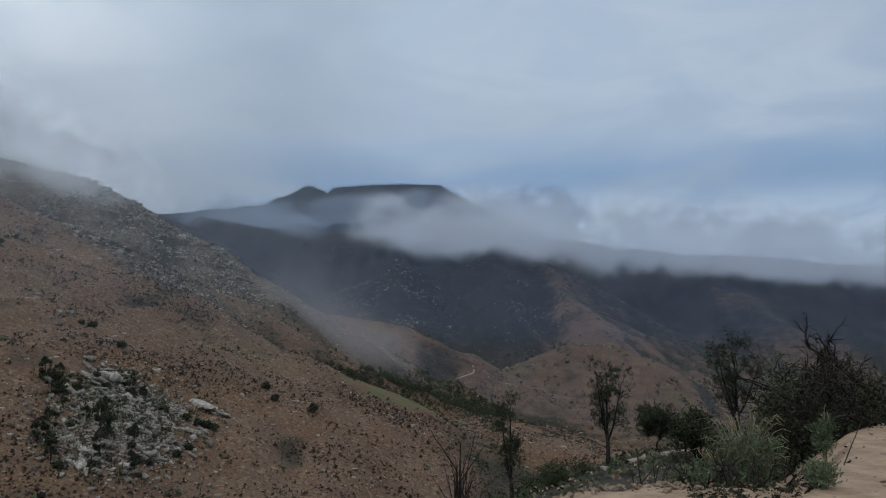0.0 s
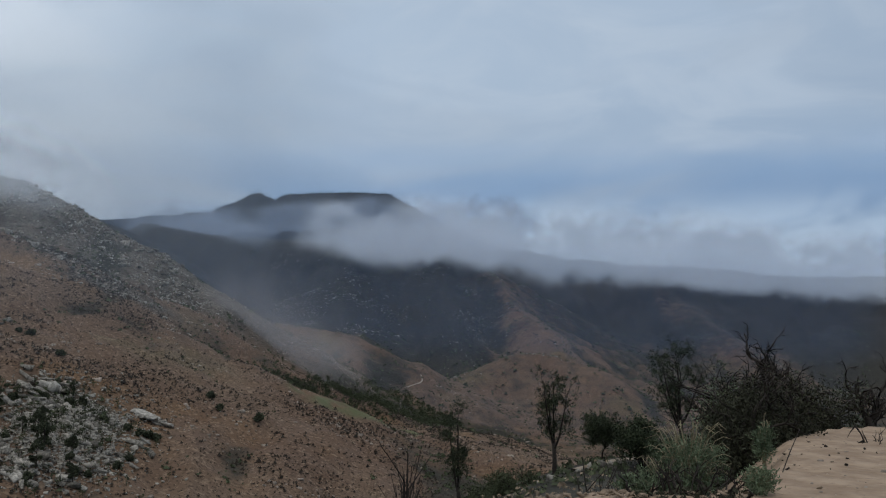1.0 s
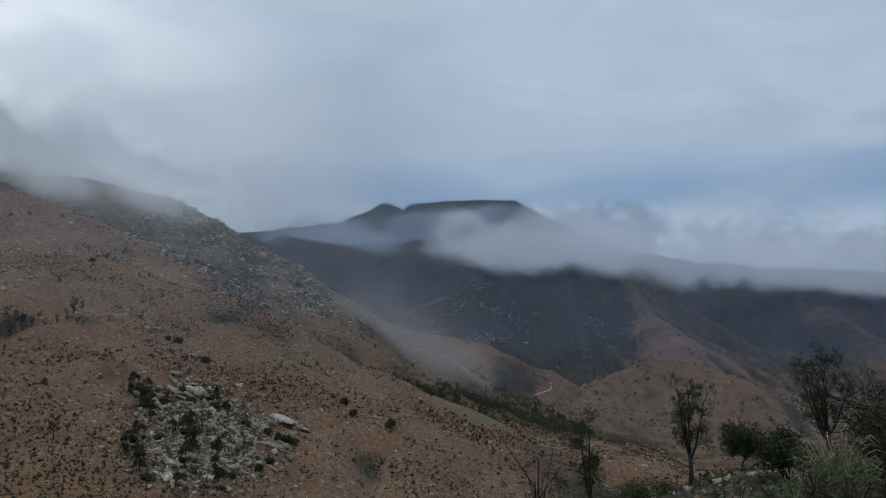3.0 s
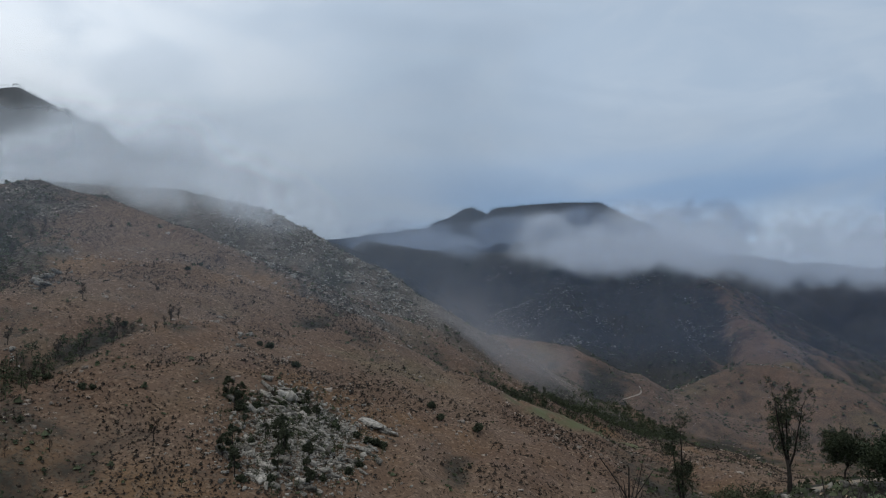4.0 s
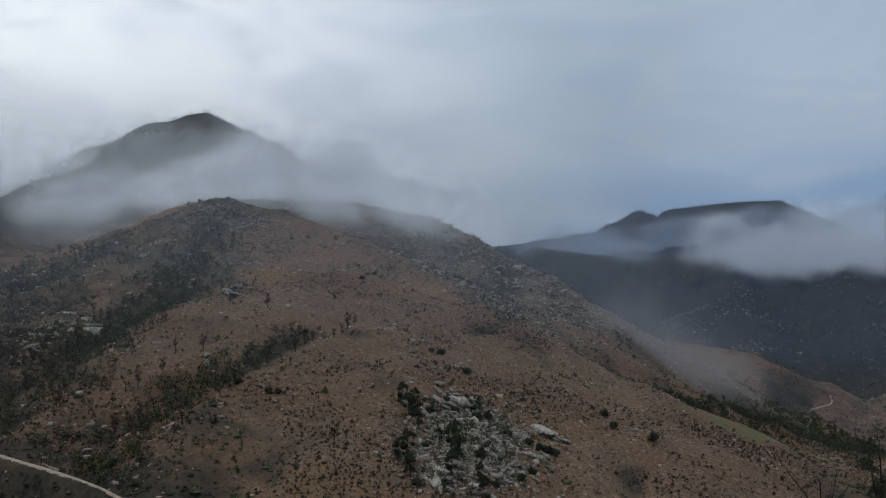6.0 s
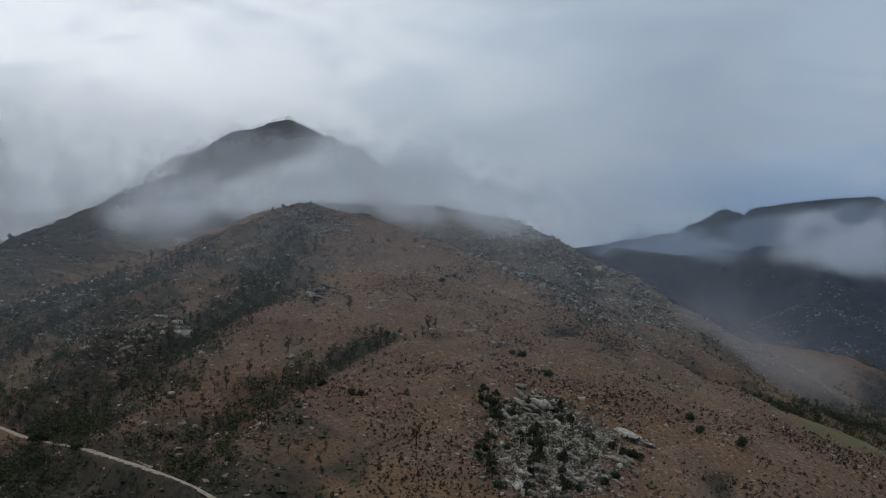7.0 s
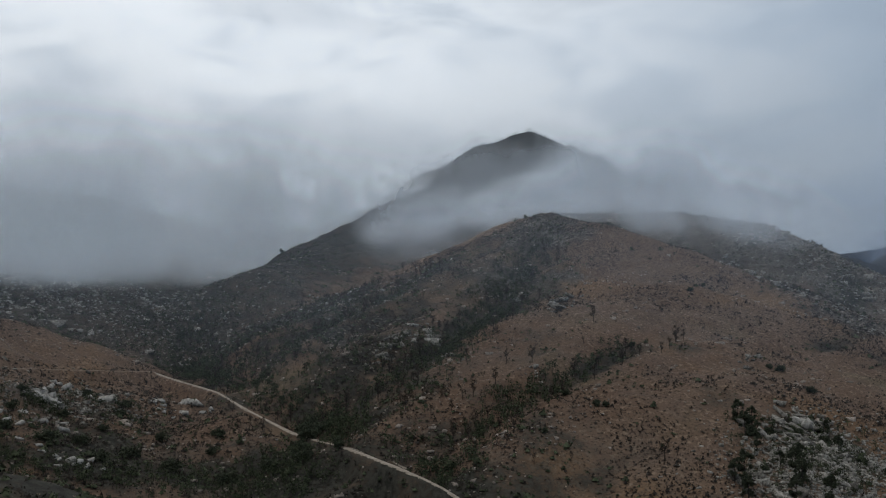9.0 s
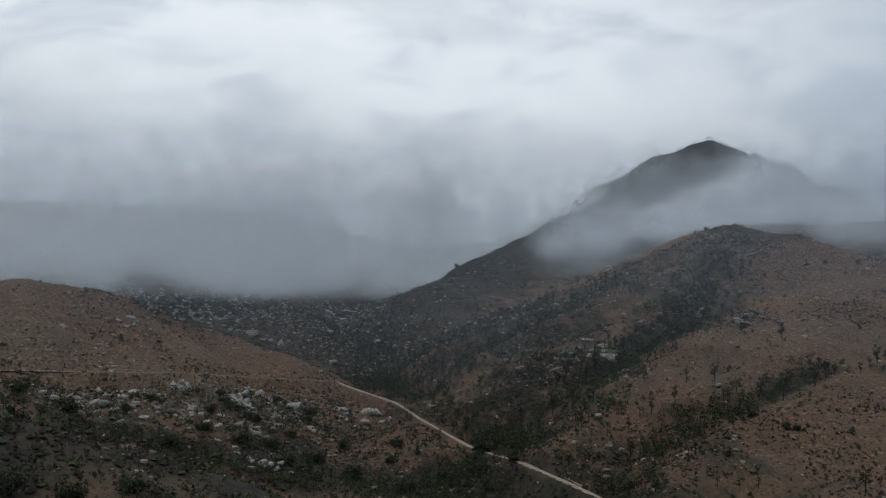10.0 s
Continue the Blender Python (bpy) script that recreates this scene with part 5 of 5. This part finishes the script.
leafy("slope_bush", "dark bush crowding the foot of the tall pine", "bush", *out(18.6, 58), 1.9, 3.2, 62, NEEDLES, 2400, "bushes below the pull-out", 0.16, 12)
leafy("slope_bush", "low dark bush on the edge of the terrace", "bush", *out(8.3, 60), 2.0, 1.3, 63, SCRUB, 1600, "bushes below the pull-out", 0.1, 9)
leafy("slope_bush", "grey-green scrub on the terrace edge", "bush", *out(6.6, 60), 1.8, 1.2, 65, SCRUB, 1400, "bushes below the pull-out", 0.1, 9)


def thicket(name, label, x, y, height, wide, lean, seed, leaves, material, bare=6):
    """A tall shrub with a dense dark body and bare scorched boughs that lean out of it."""
    r = np.random.default_rng(seed)
    thing = new(name)
    thing.location = (x, y, level(x, y))
    wood, tips = Soup(), []
    for k in range(16):
        a = r.uniform(0, 2 * math.pi)
        branch(wood, (0.25 * math.cos(a), 0.25 * math.sin(a), -0.3), (math.cos(a) * wide, math.sin(a) * wide, height), 0.62 * math.hypot(wide, height) * r.uniform(0.5, 1.1), 0.03, 2, r, tips, 0.0, 3)
    tips = wood.fit(height * 0.8, wide, tips)[0]
    dead = []
    for k in range(bare):
        branch(wood, (0.1 * k * lean, 0.1 * r.normal(), height * 0.25), (lean + 0.25 * r.normal(), 0.3 * r.normal(), 0.75), height * r.uniform(0.42, 0.6), 0.035, 2, r, dead, -0.01, 4, 0.4)
    part("bough", wood.mesh("bough"), BARK, thing, "scorched leaning boughs")
    pick = tips[r.integers(0, len(tips), leaves)] + r.normal(size=(leaves, 3)) * 0.14
    head = Soup()
    head.blades(pick, 0.06, 0.013, r, 6, 0.3, 0.07)
    part("foliage", head.mesh("foliage"), material, thing)
    return tagged(thing, label, "shrub", "shrubs along the sandy edge")


thicket("edge_shrub", "tall dark shrub with burnt leaning boughs beside the sand", *out(25.2, 16.6), 2.1, 1.0, -0.6, 71, 2200, DARKLEAF, 10)
thicket("edge_shrub", "dense dark shrub at the edge of the sandy bank", *out(23.4, 15.5), 2.0, 0.75, -0.2, 72, 2200, DARKLEAF, 5)
thicket("edge_shrub", "burnt twisted shrub with bare crooked twigs", *out(28.6, 18.5), 1.2, 0.6, 0.25, 73, 300, DARKLEAF, 9)
thicket("edge_shrub", "green shrub with burnt twigs on the bank top", *out(31.2, 17.0), 0.8, 0.9, 0.3, 74, 1000, OAK, 4)
thicket("edge_shrub", "low dark shrub on the drop below the bank", *out(22.9, 13.6), 1.2, 0.5, -0.2, 75, 1300, DARKLEAF, 3)
thicket("edge_shrub", "dark shrub filling the drop under the bank", *out(24.4, 14.0), 1.35, 0.7, -0.2, 76, 1800, DARKLEAF, 2)
thicket("edge_shrub", "ragged dark shrub with pale dead twigs", *out(22.9, 17.0), 1.9, 0.55, -0.4, 78, 1200, DARKLEAF, 6)
thicket("edge_shrub", "spindly grey-green shrub rising over the herbs", *out(21.2, 15.0), 2.3, 0.4, -0.1, 79, 420, SAGE, 3)
thicket("edge_shrub", "dark spiky shrub under the dead tree", *out(26.2, 16.0), 1.6, 0.6, -0.5, 80, 1300, DARKLEAF, 6)


def dead_tree(name, label, x, y, height, lean, seed):
    """A burnt leaning trunk with crooked antler-like twigs."""
    r = np.random.default_rng(seed)
    thing = new(name)
    thing.location = (x, y, level(x, y))
    t = np.linspace(0, 1, 9)[:, None]
    path = np.array([lean, 0, 0]) * t ** 1.2 + np.array([0, 0, height]) * t ** 0.8 + r.normal(size=(9, 3)) * 0.05 * t
    trunk = Soup()
    trunk.tube(path, np.linspace(0.11, 0.025, 9), 7)
    part("trunk", trunk.mesh("trunk"), BARK, thing)
    for k in range(13):
        wood = Soup()
        i = r.integers(3, 9)
        branch(wood, path[i], (lean * 0.35 + 0.5 * r.normal(), 0.4 * r.normal(), 0.8), height * r.uniform(0.2, 0.42), 0.03, 2, r, [], -0.02, 3, 0.6)
        part("bough", wood.mesh("bough"), BARK, thing)
    return tagged(thing, label, "dead tree", "burnt dead trees on the edge")


dead_tree("dead_tree", "burnt leaning dead tree with crooked twigs", *out(29.0, 16.6), 1.8, -1.75, 101)
dead_tree("dead_tree", "short burnt dead tree with curled branches", *out(29.6, 17.2), 1.6, 0.3, 102)
dead_tree("dead_tree", "burnt crooked snag among the dark shrubs", *out(28.0, 17.6), 2.0, -1.3, 103)
dead_tree("dead_tree", "low burnt stump with antler twigs behind the sand", *out(30.4, 17.0), 1.4, -0.5, 104)


def sage(name, label, x, y, height, wide, seed, stalks, leaves):
    """A pale green herb with many arching dry stalks."""
    r = np.random.default_rng(seed)
    thing = new(name)
    thing.location = (x, y, level(x, y))
    straw, tips = Soup(), []
    for k in range(stalks):
        a = r.uniform(0, 2 * math.pi)
        reach, rise = wide * r.uniform(0.3, 1.0), height * r.uniform(0.5, 1.0)
        t = np.linspace(0, 1, 7)[:, None]
        way = np.array([math.cos(a), math.sin(a), 0])
        path = way * reach * t ** 1.2 + np.array([0, 0, 1]) * rise * (2.0 * t - 1.05 * t ** 2.4) + r.normal(size=(7, 3)) * 0.012
        path[0, 2] = -0.05
        straw.tube(path, np.linspace(0.008, 0.003, 7), 3)
        tips += [path[i] for i in (2, 3, 4, 5)]
    part("stalk", straw.mesh("stalk"), STRAW, thing, "pale arching dry stalks")
    tips = np.array(tips)
    pick = tips[r.integers(0, len(tips), leaves)] * [0.9, 0.9, 0.75] + r.normal(size=(leaves, 3)) * 0.03
    head = Soup()
    head.blades(pick, 0.065, 0.006, r, 7, 0.6, 0.035)
    part("foliage", head.mesh("foliage"), SAGE, thing)
    return tagged(thing, label, "plant", "pale herbs on the edge")


sage("sage_plant", "bushy green herb with a few arching straw stalks", *out(17.8, 10.2), 0.98, 0.36, 81, 70, 1100)
sage("sage_plant", "spreading grey-green herb with dry arching stalks", *out(19.3, 10.3), 1.25, 0.52, 82, 100, 900)
sage("sage_plant", "low green herb rooted at the sandy edge", *out(23.6, 9.0), 0.24, 0.2, 83, 26, 170)
sage("sage_plant", "grey-green flowering stalks beside the dark shrub", *out(23.9, 11.6), 0.75, 0.2, 84, 12, 150)
sage("sage_plant", "small green tuft on the pale edge", *out(16.0, 8.9), 0.2, 0.2, 85, 16, 300)


def dead_shrub(name, label, x, y, height, wide, seed, stems, group="dead shrubs on the edge"):
    r = np.random.default_rng(seed)
    thing = new(name)
    thing.location = (x, y, level(x, y))
    for k in range(stems):
        wood, tips = Soup(), []
        a = r.uniform(0, 2 * math.pi)
        start = (0.25 * wide * math.cos(a), 0.25 * wide * math.sin(a), -0.05)
        branch(wood, start, (math.cos(a) * wide * r.uniform(0.1, 1), math.sin(a) * wide * r.uniform(0.1, 1), height), height * r.uniform(0.7, 1.1), 0.03 if height > 1 else 0.011, 1, r, tips, -0.02, 2, 0.12 if height > 1 else 0.4)
        wood.fit(height * r.uniform(0.6, 1.0), wide * r.uniform(0.3, 1.0))
        part("stem", wood.mesh("stem"), BARK, thing)
    return tagged(thing, label, "dead shrub", group)


dead_shrub("burnt_shrub", "clump of upright charred shrub stems", *out(0.9, 9.3), 1.65, 0.42, 91, 17)
dead_shrub("burnt_shrub", "few bare grey twigs of a dead shrub", *out(-16.6, 9.0), 2.3, 0.3, 92, 7)
dead_shrub("dead_branch", "twisted black branches of a dead shrub at the bank edge", *out(15.2, 9.4), 0.75, 0.4, 93, 8)
dead_shrub("dead_branch", "tangle of burnt twigs lying on the pale edge", *out(19.0, 8.9), 0.3, 0.55, 94, 16)
dead_shrub("dead_branch", "black twigs and roots sprawling over the edge", *out(20.8, 9.0), 0.26, 0.6, 97, 16)
dead_shrub("dead_branch", "burnt roots hanging over the clods", *out(17.2, 8.8), 0.2, 0.4, 98, 10)
dead_shrub("dead_branch", "grey dry twigs in the hollow", *out(14.0, 12.0), 1.6, 0.5, 95, 9)
dead_shrub("dead_branch", "dark dry twigs on the sandy crest", *out(30.2, 13.2), 0.25, 0.4, 96, 7)


def stick():
    soup = Soup()
    soup.tube([(0, 0, 0.02), (0.2, 0.25, 0.18), (0.45, 0.5, 0.42)], [0.007, 0.006, 0.004], 5)
    thing = new("dry_stick", soup.mesh("dry_stick"))
    thing.data.materials.append(BARK)
    thing.location = (*out(24.9, 10.2), 0)
    thing.location.z = level(thing.location.x, thing.location.y)
    tagged(thing, "thin dry stick standing out of the sand", "stick")


stick()
outcrop("edge_stones", "pale flat stones beside the footpath below the pines", [(*out(12.2, 60), 2.6, 0.8, 14), (*out(14.6, 61), 1.6, 0.7, 8)], 35, 0.5, 0.2)
outcrop("bank_stones", "weathered earth clods along the edge of the pull-out", [(*out(9.5, 8.2), 0.5, 0.25, 22), (*out(12.0, 8.4), 0.7, 0.25, 40), (*out(14.5, 8.6), 0.8, 0.25, 44), (*out(17.0, 8.7), 0.7, 0.25, 30), (*out(20.5, 8.9), 0.8, 0.25, 24)], 36, 0.05, 0.016, "", CLODS)
tagged(ribbon("footpath", [out(12.2, 60.5), out(13.4, 61.5), out(14.8, 62.5), out(15.8, 64), out(16.4, 66)], 1.2, ROAD, 0.12, 1.0), "pale worn footpath below the bank", "path", kind="structure")
tagged(ribbon("valley_road", [(14, 886), (25, 889), (32, 902), (35, 914), (32, 924)], 1.8, ROAD, 0.4), "bend of a pale dirt road on the valley floor", "road", kind="structure")
CHAR = crag_meshes(4, 16, BARK)
outcrop("charcoal_bits", "black bits of charcoal strewn over the sand crest", [(*out(26.2, 12.6), 1.2, 0.7, 16), (*out(28.5, 12.0), 1.2, 0.7, 12), (*out(27.0, 10.6), 0.9, 0.9, 9)], 39, 0.035, 0.01, "", CHAR)
# grit and small clods on the sand
n = 260
a, d = np.radians(rng.uniform(15.8, 22.6, n)), rng.uniform(7.9, 9.3, n)
gx, gy = d * np.sin(a), d * np.cos(a)
scatter("edge_litter", [tuft_template(rng, 9, 3) for _ in range(5)], gx, gy, rng.lognormal(-3.1, 0.4, n), rng.uniform(0.4, 0.9, n), rng, DARKLEAF, "dark dead leaves and twigs littering the edge", "litter", 0.1)
n = 1500
gx, gy = rng.uniform(1, 10, n), rng.uniform(3, 14, n)
gz = terrain(gx, gy)[0]
on = gz > -0.25
gx, gy, gz = gx[on], gy[on], gz[on]
scatter("sand_grit", [stone_template(rng) for _ in range(5)], gx, gy, rng.lognormal(-4.3, 0.55, len(gx)), np.ones(len(gx)), rng, PALE_STONE, "small stones and clods on the sandy pull-out", "grit", 0.1, gz)
